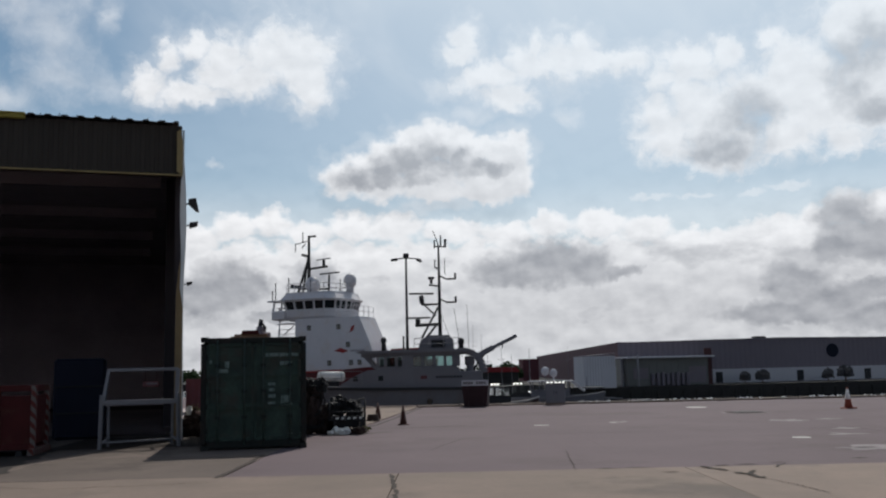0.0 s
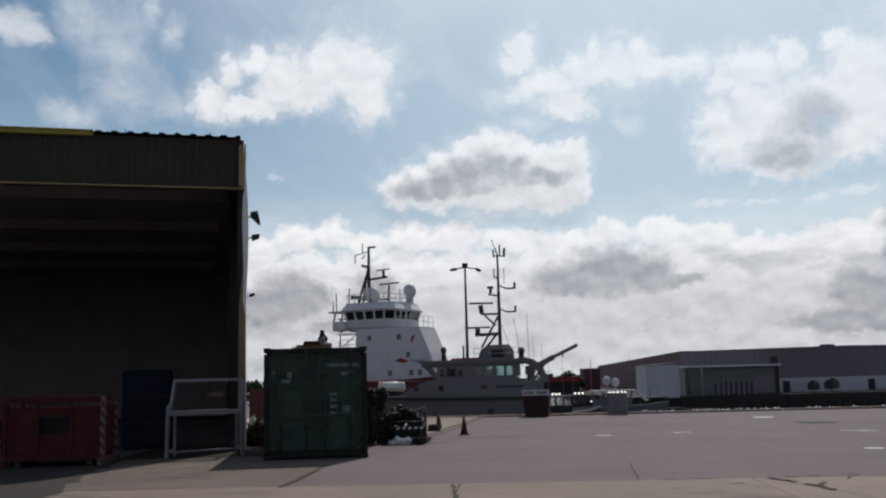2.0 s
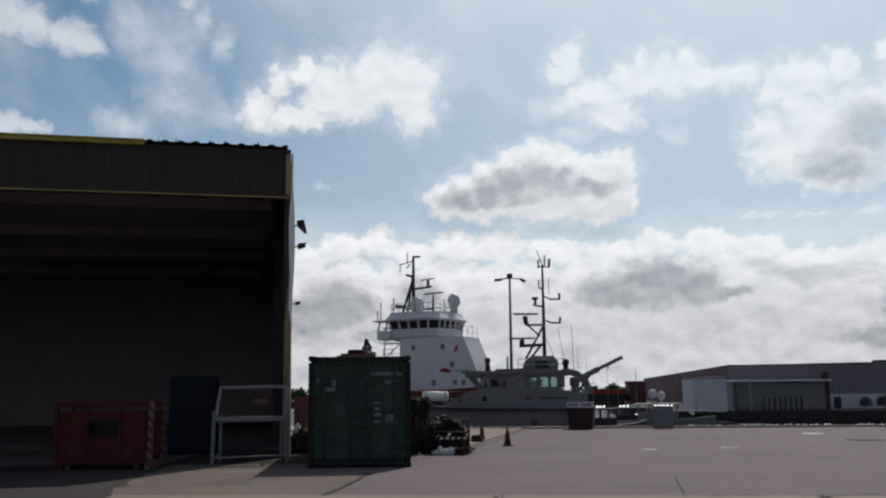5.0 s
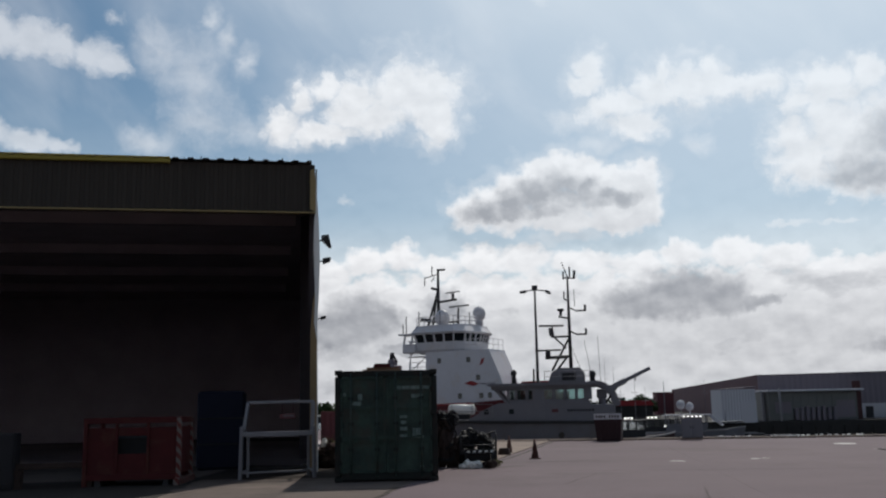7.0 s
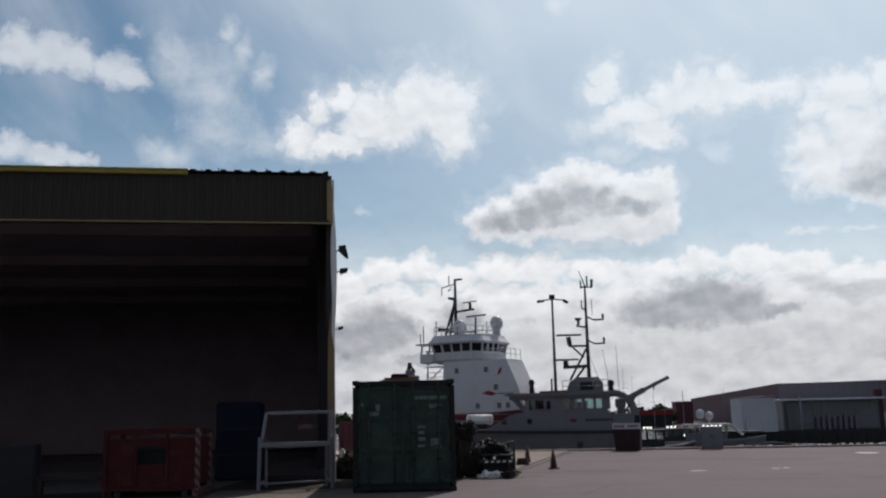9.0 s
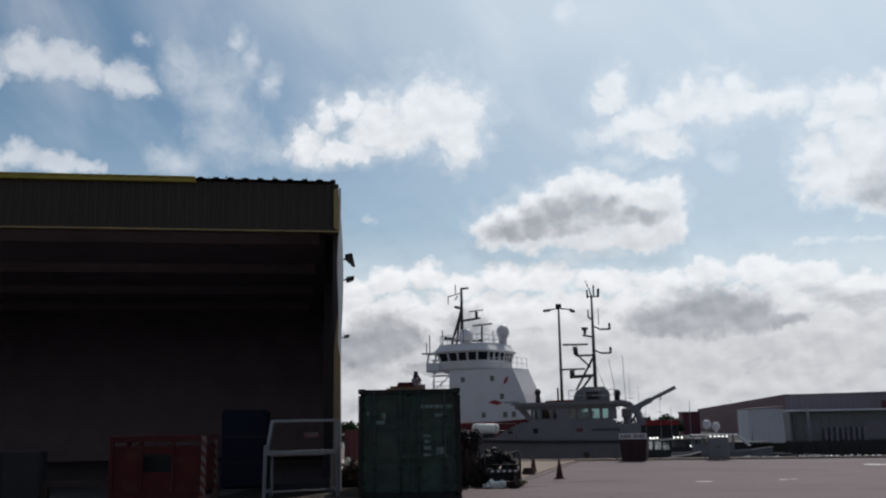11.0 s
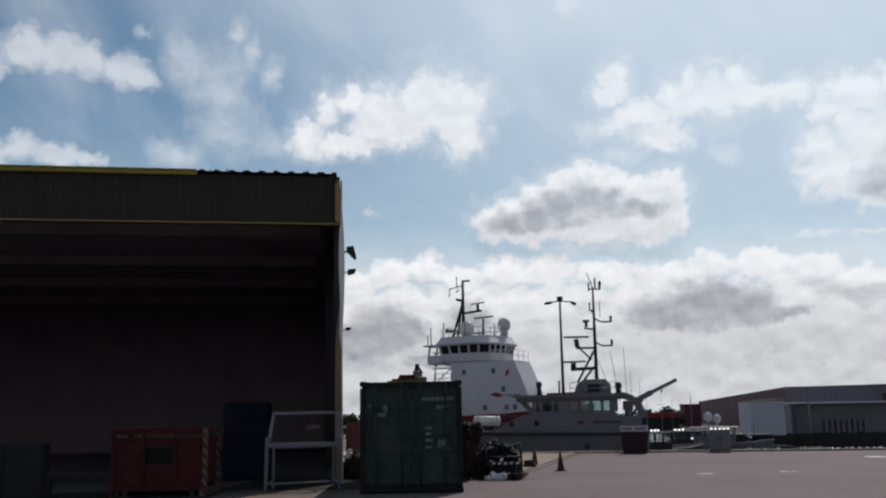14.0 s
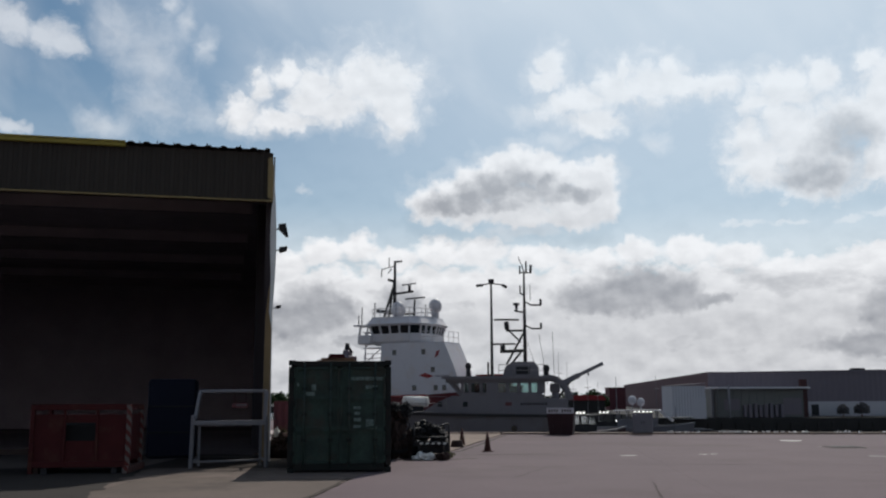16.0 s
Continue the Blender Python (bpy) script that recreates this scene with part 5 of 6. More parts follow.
    prism(bm, [(-0.75, 2.8), (1.25, 2.8), (1.05, 3.35), (0.7, 3.62), (-0.5, 3.62), (-0.75, 3.3)], "y", -0.7, 0.7)
    pl = part("mast_plinth", bm, M_GREYCABIN, b)
    bm = bmesh.new()
    box(bm, 0.1, 0.71, 3.15, 0.75, 0.05, 0.4, bevel=0.02)
    part("vent_panel", bm, M_DARKSTEEL, pl)
    bm = bmesh.new()
    rail(bm, [(-1.0, 1.2, 2.84), (1.4, 1.2, 2.84)], 0.6, 0.018, 2, 0.8)
    part("roof_rail", bm, M_STEEL, pl)
    mast = bmesh.new()
    tube(mast, (-0.02, 0, 3.4), (-0.02, 0, 6.6), 0.11, 10, 0.085)
    tube(mast, (-0.02, 0, 6.6), (-0.02, 0, 8.7), 0.075, 8, 0.05)
    tube(mast, (1.0, 0, 3.5), (0.05, 0, 5.2), 0.06)
    tube(mast, (0.75, 0, 3.5), (0.1, 0, 4.3), 0.06)
    mast = part("mast", mast, M_DARKSTEEL, b, "tall dark tubular mast")
    def fit(name, rows_, label=""):
        bm = bmesh.new()
        for p, q, r in rows_:
            tube(bm, p, q, r, 6)
        return part(name, bm, M_DARKSTEEL, mast, label)
    fit("radar_arm", [((0, 0, 5.35), (1.0, 0, 5.35), 0.06), ((0.2, 0, 4.7), (0.8, 0, 5.3), 0.05)])
    fit("radar_scanner", [((0.95, 0, 5.4), (1.0, 0, 5.85), 0.13), ((0.3, 0, 5.95), (1.65, 0.2, 5.95), 0.055)], "radar scanner bar")
    fit("radar_arm", [((0, 0, 4.25), (1.35, 0, 4.2), 0.09)])
    fit("radar_scanner", [((1.2, 0, 4.25), (1.2, 0, 4.55), 0.16), ((0.5, 0, 4.62), (1.9, -0.2, 4.62), 0.05)], "radar scanner bar")
    fit("lamp_bracket", [((0, 0, 6.35), (0.55, 0, 6.45), 0.05), ((0.42, 0, 6.5), (0.42, 0, 6.8), 0.09), ((0.25, 0, 6.82), (0.6, 0, 6.82), 0.08)])
    for z in (5.45, 6.75):
        fit("aerial_bracket", [((0, 0, z + 0.22), (-0.4, 0, z), 0.04), ((-0.4, 0, z), (-0.95, 0, z), 0.05), ((-0.92, 0, z), (-0.92, 0, z + 0.32), 0.07)])
    fit("aerial_bracket", [((0, 0, 7.3), (0.22, 0, 7.45), 0.04), ((0.2, 0, 7.4), (0.2, 0, 7.85), 0.04), ((-0.35, 0, 7.0), (-0.35, 0, 7.9), 0.02)])
    fit("crosstree", [((-0.45, 0, 8.55), (0.22, 0, 8.6), 0.035), ((0.2, 0, 8.5), (0.2, 0, 8.95), 0.05), ((-0.38, 0, 8.55), (-0.42, 0, 9.0), 0.07),
                      ((-0.15, 0, 8.6), (-0.15, 0, 9.2), 0.05), ((-0.02, 0, 8.6), (0.1, 0, 9.05), 0.03), ((0.1, 0, 9.0), (0.28, 0, 9.5), 0.02)])
    fit("stay", [((-0.02, 0.1, 5.0), (-0.75, 0.8, 2.9), 0.012), ((-0.8, 0.1, 5.1), (-1.2, 0.6, 2.4), 0.012)])
    # roof gear
    for x, z, r in ((3.1, 3.35, 0.14), (-1.15, 3.2, 0.16)):
        bm = bmesh.new()
        tube(bm, (x, 0.3, 2.82), (x, 0.3, z), r, 10, r * 0.8)
        ball(bm, x, 0.3, z + 0.05, r * 1.25, r * 1.25, r * 1.4, 10)
        part("searchlight", bm, M_DARKSTEEL, b)
    bm = bmesh.new()
    tube(bm, (2.0, 0.5, 2.8), (2.0, 0.5, 3.6), 0.05, 8)
    part("roof_horn", bm, M_DARKSTEEL, b)
    bm = bmesh.new()
    tube(bm, (-1.55, 1.2, 2.8), (-1.5, 1.2, 5.2), 0.012, 5)
    part("whip_aerial", bm, M_DARKSTEEL, b)
    bm = bmesh.new()
    rail(bm, [(4.2, 1.7, 1.0), (6.4, 1.5, 1.05), (8.6, 0.7, 1.15)], 0.75, 0.015, 2, 1.1)
    part("bow_rail", bm, M_STEEL, b)
    # folding crane at the stern
    bm = bmesh.new()
    tube(bm, (-1.6, 0.6, 0.8), (-1.6, 0.6, 2.3), 0.2, 10)
    box(bm, -1.6, 0.6, 2.2, 0.55, 0.45, 0.5, bevel=0.06)
    cr = part("crane_column", bm, M_GREYCABIN, b, "grey crane column")
    bm = bmesh.new()
    beam(bm, (-1.45, 0.6, 2.17), (-2.9, 0.55, 2.88), 0.22, 0.29, 0.03)
    beam(bm, (-2.7, 0.55, 2.79), (-4.2, 0.5, 3.50), 0.16, 0.19, 0.02)
    part("crane_boom", bm, M_GREYCABIN, cr)
    bm = bmesh.new()
    tube(bm, (-1.7, 0.6, 1.6), (-2.5, 0.57, 2.65), 0.06)
    part("crane_ram", bm, M_DARKSTEEL, cr)
    bm = bmesh.new()
    tube(bm, (-3.4, 0.5, 3.25), (-3.4, 0.5, 2.85), 0.03)
    part("crane_hook", bm, M_DARKSTEEL, cr)
    # raft canister on the foredeck
    r = thing("raft_canister", -6.25, 51.4, 0.98, 4, "white cylindrical raft canister in a cradle on the foredeck", "canister")
    bm = bmesh.new()
    tube(bm, (-0.62, 0, 0.52), (0.62, 0, 0.52), 0.29, 16)
    ball(bm, -0.62, 0, 0.52, 0.12, 0.28, 0.28)
    ball(bm, 0.62, 0, 0.52, 0.12, 0.28, 0.28)
    part("shell", bm, M_WHITE, r)
    bm = bmesh.new()
    box(bm, 0, 0, 0.13, 0.9, 0.5, 0.26, bevel=0.03)
    part("cradle", bm, M_DARKSTEEL, r)
    # faded marks on the house side
    bm = bmesh.new()
    for i in range(9):
        box(bm, 0.2 - 0.16 * i, 1.56, 1.36, 0.11, 0.012, 0.13)
    part("lettering_bars", bm, M_DARKSTEEL, low, "dark unreadable lettering")
    bm = bmesh.new()
    box(bm, 0.9, 1.56, 1.36, 0.34, 0.012, 0.18)
    part("badge", bm, M_BADGE, low, "small faded red badge")
    return b


def white_ship():
    """White and red supply ship, bow to the right and a little nearer."""
    x, y = polar(8.32, 95.0)
    s = thing("supply_ship", x, y, 0, 8.3 - 30, "white and red offshore supply ship in the basin", "ship")
    bm = bmesh.new()
    hull(bm, [(-8.0, 3.6, 3.4, 1.75, -4.5, 0), (0.0, 4.0, 3.8, 1.8, -4.5, 0), (6.0, 4.0, 3.5, 1.95, -4.5, 0), (9.0, 3.5, 2.4, 2.2, -4.5, 0.4),
              (11.4, 2.3, 0.9, 2.6, -4.5, 1.2), (12.6, 0.2, 0.1, 2.8, -4.5, 1.4)])
    h = part("hull", bm, M_HULLSHADE, s, "red hull with shade put into its colour")
    bm = bmesh.new()
    hull(bm, [(9.9, 3.4, 3.1, 3.75, 2.1, 0.9), (10.9, 2.9, 2.4, 3.78, 2.3, 1.0), (12.0, 1.7, 1.2, 3.82, 2.4, 1.2), (12.6, 0.35, 0.2, 3.9, 2.6, 1.45)])
    part("bulwark", bm, M_SHIPRED, h, "flared red bow bulwark")
    bm = bmesh.new()
    for i in range(10):
        box(bm, 11.2 + 0.13 * i, -3.02 + 0.12 * i, 3.2, 0.16, 0.03, 0.22, Euler((0, 0, radians(33))).to_matrix().to_4x4())
    part("lettering_bars", bm, M_BAND, h, "pale unreadable lettering")
    bm = bmesh.new()
    beam(bm, (-8.0, -3.7, 1.68), (6.0, -4.08, 1.88), 0.14, 0.2)
    part("rubbing_strake", bm, M_SHIPRED, h, "bright red strake along the deck edge")
    # main house with a sloping front
    bm = bmesh.new()
    prism(bm, [(0.5, 1.3), (5.5, 1.3), (5.5, 6.9), (0.5, 6.9)], "y", -3.2, 3.2)
    prism(bm, [(5.5, 1.4), (9.45, 1.4), (8.5, 4.4), (7.4, 6.9), (5.5, 6.9)], "y", -3.2, 0.2)
    house = part("deckhouse", bm, M_SHIPWHITE, s, "white deckhouse with a sloping front")
    for xx, zz in ((2.0, 6.0), (5.2, 6.0), (6.2, 4.3), (4.2, 2.6), (6.5, 2.6), (7.4, 2.6)):
        bm = bmesh.new()
        box(bm, xx, -3.21, zz, 0.42, 0.06, 0.5, bevel=0.02)
        part("window", bm, M_GLASSDARK, house)
    bm = bmesh.new()
    prism(bm, [(6.4, 5.4), (6.75, 5.6), (6.95, 6.15), (6.6, 6.0)], "y", -3.24, -3.18)
    part("emblem", bm, M_SHIPRED, house, "red painted emblem shape")
    bm = bmesh.new()
    prism(bm, [(4.7, 3.75), (5.7, 3.5), (6.3, 3.7), (5.4, 4.0)], "y", -3.24, -3.18)
    part("funnel_mark", bm, M_SHIPRED, house, "red painted emblem shapes")
    bm = bmesh.new()
    for i in range(8):
        box(bm, 6.5 + 0.2 * i, -3.215, 3.7, 0.13, 0.02, 0.16)
    part("lettering_bars", bm, M_CLAD, house, "grey unreadable lettering")
    bm = bmesh.new()
    rail(bm, [(4.9, -3.1, 6.9), (7.3, -3.1, 6.9), (7.3, 0.1, 6.9)], 1.05, 0.03)
    part("fore_rail", bm, M_SHIPWHITE, house)
    # bridge: flared skirt, window band, roof
    outline = [(-0.6, -3.3), (3.7, -3.3), (4.5, -2.5), (4.9, 0.0), (4.5, 2.5), (3.7, 3.3), (-0.6, 3.3)]
    def ringed(bm, levels):
        rings = [[bm.verts.new((cx + (px - cx) * k, py * k, z)) for px, py in outline] for z, k in levels for cx in (1.8,)]
        for a, c in zip(rings, rings[1:]):
            for i in range(len(outline)):
                j = (i + 1) % len(outline)
                bm.faces.new((a[i], a[j], c[j], c[i]))
        bm.faces.new(rings[0][::-1])
        bm.faces.new(rings[-1])
    bm = bmesh.new()
    ringed(bm, [(6.7, 0.86), (7.1, 0.97), (7.85, 1.0)])
    bridge = part("bridge_skirt", bm, M_SHIPWHITE, s, "white flared bridge front")
    bm = bmesh.new()
    ringed(bm, [(7.82, 0.93), (8.66, 1.0)])
    part("window_backing", bm, M_DARKSTEEL, bridge)
    # mullions
    pts = [(-0.6, -3.3), (3.7, -3.3), (4.5, -2.5), (4.9, 0.0), (4.5, 2.5), (3.7, 3.3)]
    for (ax, ay), (bx, by), n in zip(pts, pts[1:], (4, 1, 3, 3, 1)):
        for i in range(n):
            k = i / n
            px, py = ax + (bx - ax) * k, ay + (by - ay) * k
            bm = bmesh.new()
            beam(bm, (1.8 + (px - 1.8) * 0.965, py * 0.965, 7.84), (1.8 + (px - 1.8) * 1.035, py * 1.035, 8.7), 0.16, 0.16)
            part("mullion", bm, M_SHIPWHITE, bridge)
            qx, qy = ax + (bx - ax) * (i + 1) / n, ay + (by - ay) * (i + 1) / n
            bm = bmesh.new()
            ring = [bm.verts.new((1.8 + (u - 1.8) * k2, w_ * k2, z2)) for u, w_, k2, z2 in
                    ((px, py, 0.955, 7.86), (qx, qy, 0.955, 7.86), (qx, qy, 1.022, 8.62), (px, py, 1.022, 8.62))]
            bm.faces.new(ring)
            solid = bmesh.ops.solidify(bm, geom=bm.faces[:], thickness=0.03)
            part("window_pane", bm, M_GLASSDARK, bridge)
    bm = bmesh.new()
    ringed(bm, [(8.62, 1.08), (8.8, 1.12), (9.3, 1.0), (9.5, 0.98)])
    part("bridge_roof", bm, M_SHIPWHITE, bridge, "white bridge roof with a deep edge")
    bm = bmesh.new()
    box(bm, -1.4, -2.9, 8.7, 1.9, 1.6, 0.14)
    box(bm, -1.2, -2.9, 7.3, 1.5, 1.5, 0.9, bevel=0.1)
    beam(bm, (-1.9, -3.4, 7.7), (-1.7, -3.4, 8.7), 0.14)
    beam(bm, (-0.9, -3.5, 7.7), (-0.8, -3.5, 8.7), 0.14)
    part("bridge_wing", bm, M_SHIPWHITE, bridge)
    bm = bmesh.new()
    rail(bm, [(-0.5, -3.1, 9.5), (3.6, -3.1, 9.5), (4.6, 0, 9.5), (3.6, 3.1, 9.5), (-0.5, 3.1, 9.5)], 0.85, 0.04, 2, 0.8)
    part("roof_rail", bm, M_SHIPWHITE, bridge)
    for xx, yy, z, r in ((0.9, -0.5, 10.4, 0.75), (4.3, 1.0, 10.75, 0.66)):
        bm = bmesh.new()
        tube(bm, (xx, yy, 9.4), (xx, yy, z - 0.2), 0.35, 10)
        ball(bm, xx, yy, z, r, r, r * 1.15, 14)
        part("radome", bm, M_SHIPWHITE, bridge, "pale radome")
    # mast
    bm = bmesh.new()
    tube(bm, (0.2, 0, 9.4), (0.2, 0, 15.5), 0.2, 8, 0.12)
    tube(bm, (-1.0, -0.3, 9.4), (0.1, 0, 13.0), 0.13, 8)
    tube(bm, (-0.9, 0.6, 9.4), (0.1, 0, 13.4), 0.1, 8)
    mast = part("mast", bm, M_DARKSTEEL, s, "dark tubular mast")
    def gear(name, rows_, mat=M_DARKSTEEL):
        bm = bmesh.new()
        for p, q, r in rows_:
            tube(bm, p, q, r, 6)
        part(name, bm, mat, mast)
    gear("yard", [((-1.4, 0, 14.7), (0.3, 0, 15.0), 0.05), ((-1.4, 0, 13.9), (-1.35, 0, 14.8), 0.05), ((-0.5, 0, 14.9), (-0.5, 0, 15.9), 0.05),
                  ((0.2, 0, 15.4), (1.0, 0, 15.4), 0.1), ((-0.2, 0, 14.7), (-0.6, 0, 14.3), 0.06)])
    gear("radar_arm", [((0.2, 0, 12.1), (2.3, 0, 12.25), 0.12), ((1.9, 0, 12.3), (1.9, 0, 12.9), 0.15), ((0.9, 0.3, 13.0), (2.8, -0.3, 13.0), 0.06)])
    gear("horn", [((-0.6, 0, 13.6), (0.1, 0, 13.4), 0.14)])
    gear("radar_post", [((2.4, 0, 9.4), (2.5, 0, 11.4), 0.11), ((1.3, 0.3, 11.55), (3.8, -0.3, 11.55), 0.08), ((0.4, 0, 10.0), (2.4, 0, 10.0), 0.1)])
    for row in (((3.2, 1.0, 9.4), (3.2, 1.0, 11.0), 0.04), ((4.5, 1.0, 9.4), (4.5, 1.0, 10.9), 0.05), ((-1.9, -2.9, 8.7), (-1.9, -2.9, 10.6), 0.05),
                ((-2.2, -3.0, 8.7), (-2.2, -3.0, 9.8), 0.05), ((-0.4, -2.9, 9.4), (-0.4, -2.9, 11.0), 0.05), ((2.0, -2.9, 9.4), (2.0, -2.9, 10.8), 0.04)):
        gear("aerial", [row])
    bm = bmesh.new()
    box(bm, -0.9, 0, 10.3, 1.6, 1.0, 0.35, Euler((0, 0.15, 0)).to_matrix().to_4x4(), 0.05)
    part("mast_platform", bm, M_DARKSTEEL, mast)
    # after deck: rails, tower, red housings
    bm = bmesh.new()
    for k in range(4):
        z = 2.0 + 1.55 * k
        box(bm, -0.6, -2.6, z + 1.4, 2.0, 1.0, 0.1)
        beam(bm, (-1.4, -3.0, z), (-1.4, -3.0, z + 1.4), 0.1)
        beam(bm, (-1.4, -2.9, z), (0.4, -2.9, z + 1.4), 0.08)
    rail(bm, [(-1.5, -3.05, 3.5), (0.4, -3.05, 3.5)], 0.9, 0.03)
    rail(bm, [(-1.5, -3.05, 5.05), (0.4, -3.05, 5.05)], 0.9, 0.03)
    part("ladder_tower", bm, M_SHIPWHITE, s, "white stair tower behind the bridge")
    bm = bmesh.new()
    box(bm, -5.0, -0.8, 3.9, 1.5, 1.6, 4.0, bevel=0.08)
    box(bm, -4.9, -0.8, 6.1, 0.7, 0.9, 0.8, bevel=0.1)
    part("deck_tower", bm, M_CLAD, s, "pale grey deck tower at the stern")
    bm = bmesh.new()
    tube(bm, (-5.1, -0.8, 6.2), (-4.9, -0.8, 7.2), 0.22, 8)
    tube(bm, (-4.5, -1.2, 6.8), (-4.1, -1.2, 6.2), 0.12, 8)
    part("winch_head", bm, M_DARKSTEEL, s)
    bm = bmesh.new()
    box(bm, -2.4, -0.5, 3.0, 3.4, 3.6, 2.2, bevel=0.08)
    part("red_housing", bm, M_SHIPRED, s, "red deck housing")
    return s


patrol_boat()
white_ship()


def motor_boat(az, dist, length, kind, label):
    """Small moored boats seen beyond the quay's edge."""
    x, y = polar(az, dist)
    b = thing("motor_boat", x, y, 0, kind["yaw"], label, "boat", "small boats moored in the basin")
    z = WATER_Z
    L_, w = length / 2, length * 0.16
    top = kind["deck"]
    bm = bmesh.new()
    hull(bm, [(-L_, w, w * 0.85, top, z - 0.4, 0), (0, w * 1.05, w * 0.9, top + 0.05, z - 0.4, 0), (L_ * 0.6, w * 0.8, w * 0.5, top + 0.2, z - 0.4, 0.3), (L_ * 0.9, 0.08, 0.04, top + 0.4, z - 0.3, 0.6)])
    hl = part("hull", bm, kind["hull"], b)
    bm = bmesh.new()
    for sy in (-1, 1):
        beam(bm, (-L_, sy * w, top + 0.03), (0, sy * w * 1.05, top + 0.08), 0.07, 0.09)
        beam(bm, (0, sy * w * 1.05, top + 0.08), (L_ * 0.6 + 0.3, sy * w * 0.8, top + 0.23), 0.07, 0.09)
        beam(bm, (L_ * 0.6 + 0.3, sy * w * 0.8, top + 0.23), (L_ * 0.9 + 0.6, sy * 0.08, top + 0.43), 0.07, 0.09)
    part("gunwale", bm, M_STEEL, hl, "pale gunwale")
    bm = bmesh.new()
    zc = top + kind["cabin"]
    for y_ in (-w * 0.7, w * 0.7):
        box(bm, -0.1 * L_, y_, top + kind["cabin"] * 0.25, L_ * 0.8, 0.06, kind["cabin"] * 0.5)
        for k in range(5):
            box(bm, -0.1 * L_ + L_ * 0.8 * (k / 4 - 0.5), y_, top + kind["cabin"] * 0.7, 0.08, 0.06, kind["cabin"] * 0.6)
    cab = part("cabin", bm, kind["top"], b)
    bm = bmesh.new()
    box(bm, -0.1 * L_, 0, zc, L_ * 0.95, w * 1.6, 0.08, bevel=0.02)
    part("cabin_roof", bm, M_BAND if kind.get("dome") else kind["top"], cab)
    bm = bmesh.new()
    tube(bm, (-0.2 * L_, 0, zc), (-0.2 * L_, 0, zc + kind["mast"]), 0.05, 6, 0.02)
    part("mast", bm, M_STEEL, b)
    if kind.get("dome"):
        # a raked white windscreen frame before the cabin
        bm = bmesh.new()
        for sy in (-0.7, 0.7):
            beam(bm, (0.36 * L_, sy * w, zc), (0.62 * L_, sy * w, zc - 0.75), 0.1, 0.1, 0.01)
        beam(bm, (0.62 * L_, -0.7 * w, zc - 0.75), (0.62 * L_, 0.7 * w, zc - 0.75), 0.08, 0.08)
        part("windscreen_frame", bm, M_BAND, cab, "raked white windscreen frame")
        bm = bmesh.new()
        ball(bm, -0.2 * L_, 0, zc + kind["mast"] + 0.25, 0.31, 0.31, 0.34, 14)
        part("radome", bm, M_BAND, b, "white radome")
        bm = bmesh.new()
        ball(bm, -0.2 * L_ + 0.6, 0.3, zc + kind["mast"] + 0.1, 0.29, 0.29, 0.32, 14)
        tube(bm, (-0.2 * L_ + 0.6, 0.3, zc), (-0.2 * L_ + 0.6, 0.3, zc + kind["mast"]), 0.06, 6)
        part("radome", bm, M_BAND, b, "white radome")


# glow added for bright glints; no lamp is known there
def bright_spot_material():
    mat = bpy.data.materials.new("glowing_spot")
    mat.use_nodes = True
    b = mat.node_tree.nodes["Principled BSDF"]
    b.inputs["Base Color"].default_value = (0.9, 0.9, 0.85, 1)
    b.inputs["Emission Color"].default_value = (1.0, 0.98, 0.92, 1)
    b.inputs["Emission Strength"].default_value = 1.6
    return mat


M_SPOT = bright_spot_material()


def bright_spots(az, dist, z, count, gap, r):
    """Glowing spots added in place of glints beside the basin, on an added bar and post."""
    x, y = polar(az, dist)
    w = thing("bright_spot_bar", x, y, WATER_Z, -az * -1.0, "row of glowing white spots on an added dark bar", "work light", "work lights by the basin")
    bm = bmesh.new()
    half = gap * count / 2
    box(bm, 0, 0.12, z - WATER_Z, 2 * half, 0.1, 0.2, bevel=0.02)
    tube(bm, (0, 0.15, -1.0), (0, 0.15, z - WATER_Z), 0.06, 8)
    part("bar", bm, M_DARKSTEEL, w)
    for i in range(count):
        bm = bmesh.new()
        ball(bm, (i - (count - 1) / 2) * gap, 0.02, z - WATER_Z, r, 0.07, r * 0.85, 10)
        part("lamp", bm, M_SPOT, w, "glowing white spot standing in for a glint")


for a in ((-2.95, 88.0, 0.25, 3, 0.30, 0.10), (-4.32, 90.0, 0.25, 3, 0.34, 0.10), (-5.05, 86.0, -0.45, 1, 0.5, 0.11), (-6.6, 62.0, 0.72, 5, 0.25, 0.085)):
    bright_spots(*a)


def service_cabinet():
    x, y = polar(-6.55, 44.6)
    c = thing("service_cabinet", x, y, 0.08, -6, "bluish grey service cabinet at the quay edge", "cabinet")
    bm = bmesh.new()
    box(bm, 0, 0, 0.44, 0.92, 0.5, 0.88, bevel=0.02)
    part("body", bm, M_GREYCABIN, c)
    for sx in (-0.22, 0.22):
        bm = bmesh.new()
        box(bm, sx, -0.26, 0.44, 0.41, 0.02, 0.76, bevel=0.005)
        d = part("door", bm, M_GREYCABIN, c)
        bm = bmesh.new()
        box(bm, sx * 0.25, -0.28, 0.48, 0.03, 0.03, 0.12)
        part("handle", bm, M_DARKSTEEL, d)
    bm = bmesh.new()
    box(bm, 0, 0, 0.9, 0.98, 0.56, 0.05, bevel=0.01)
    part("lid", bm, M_GREYCABIN, c)


service_cabinet()


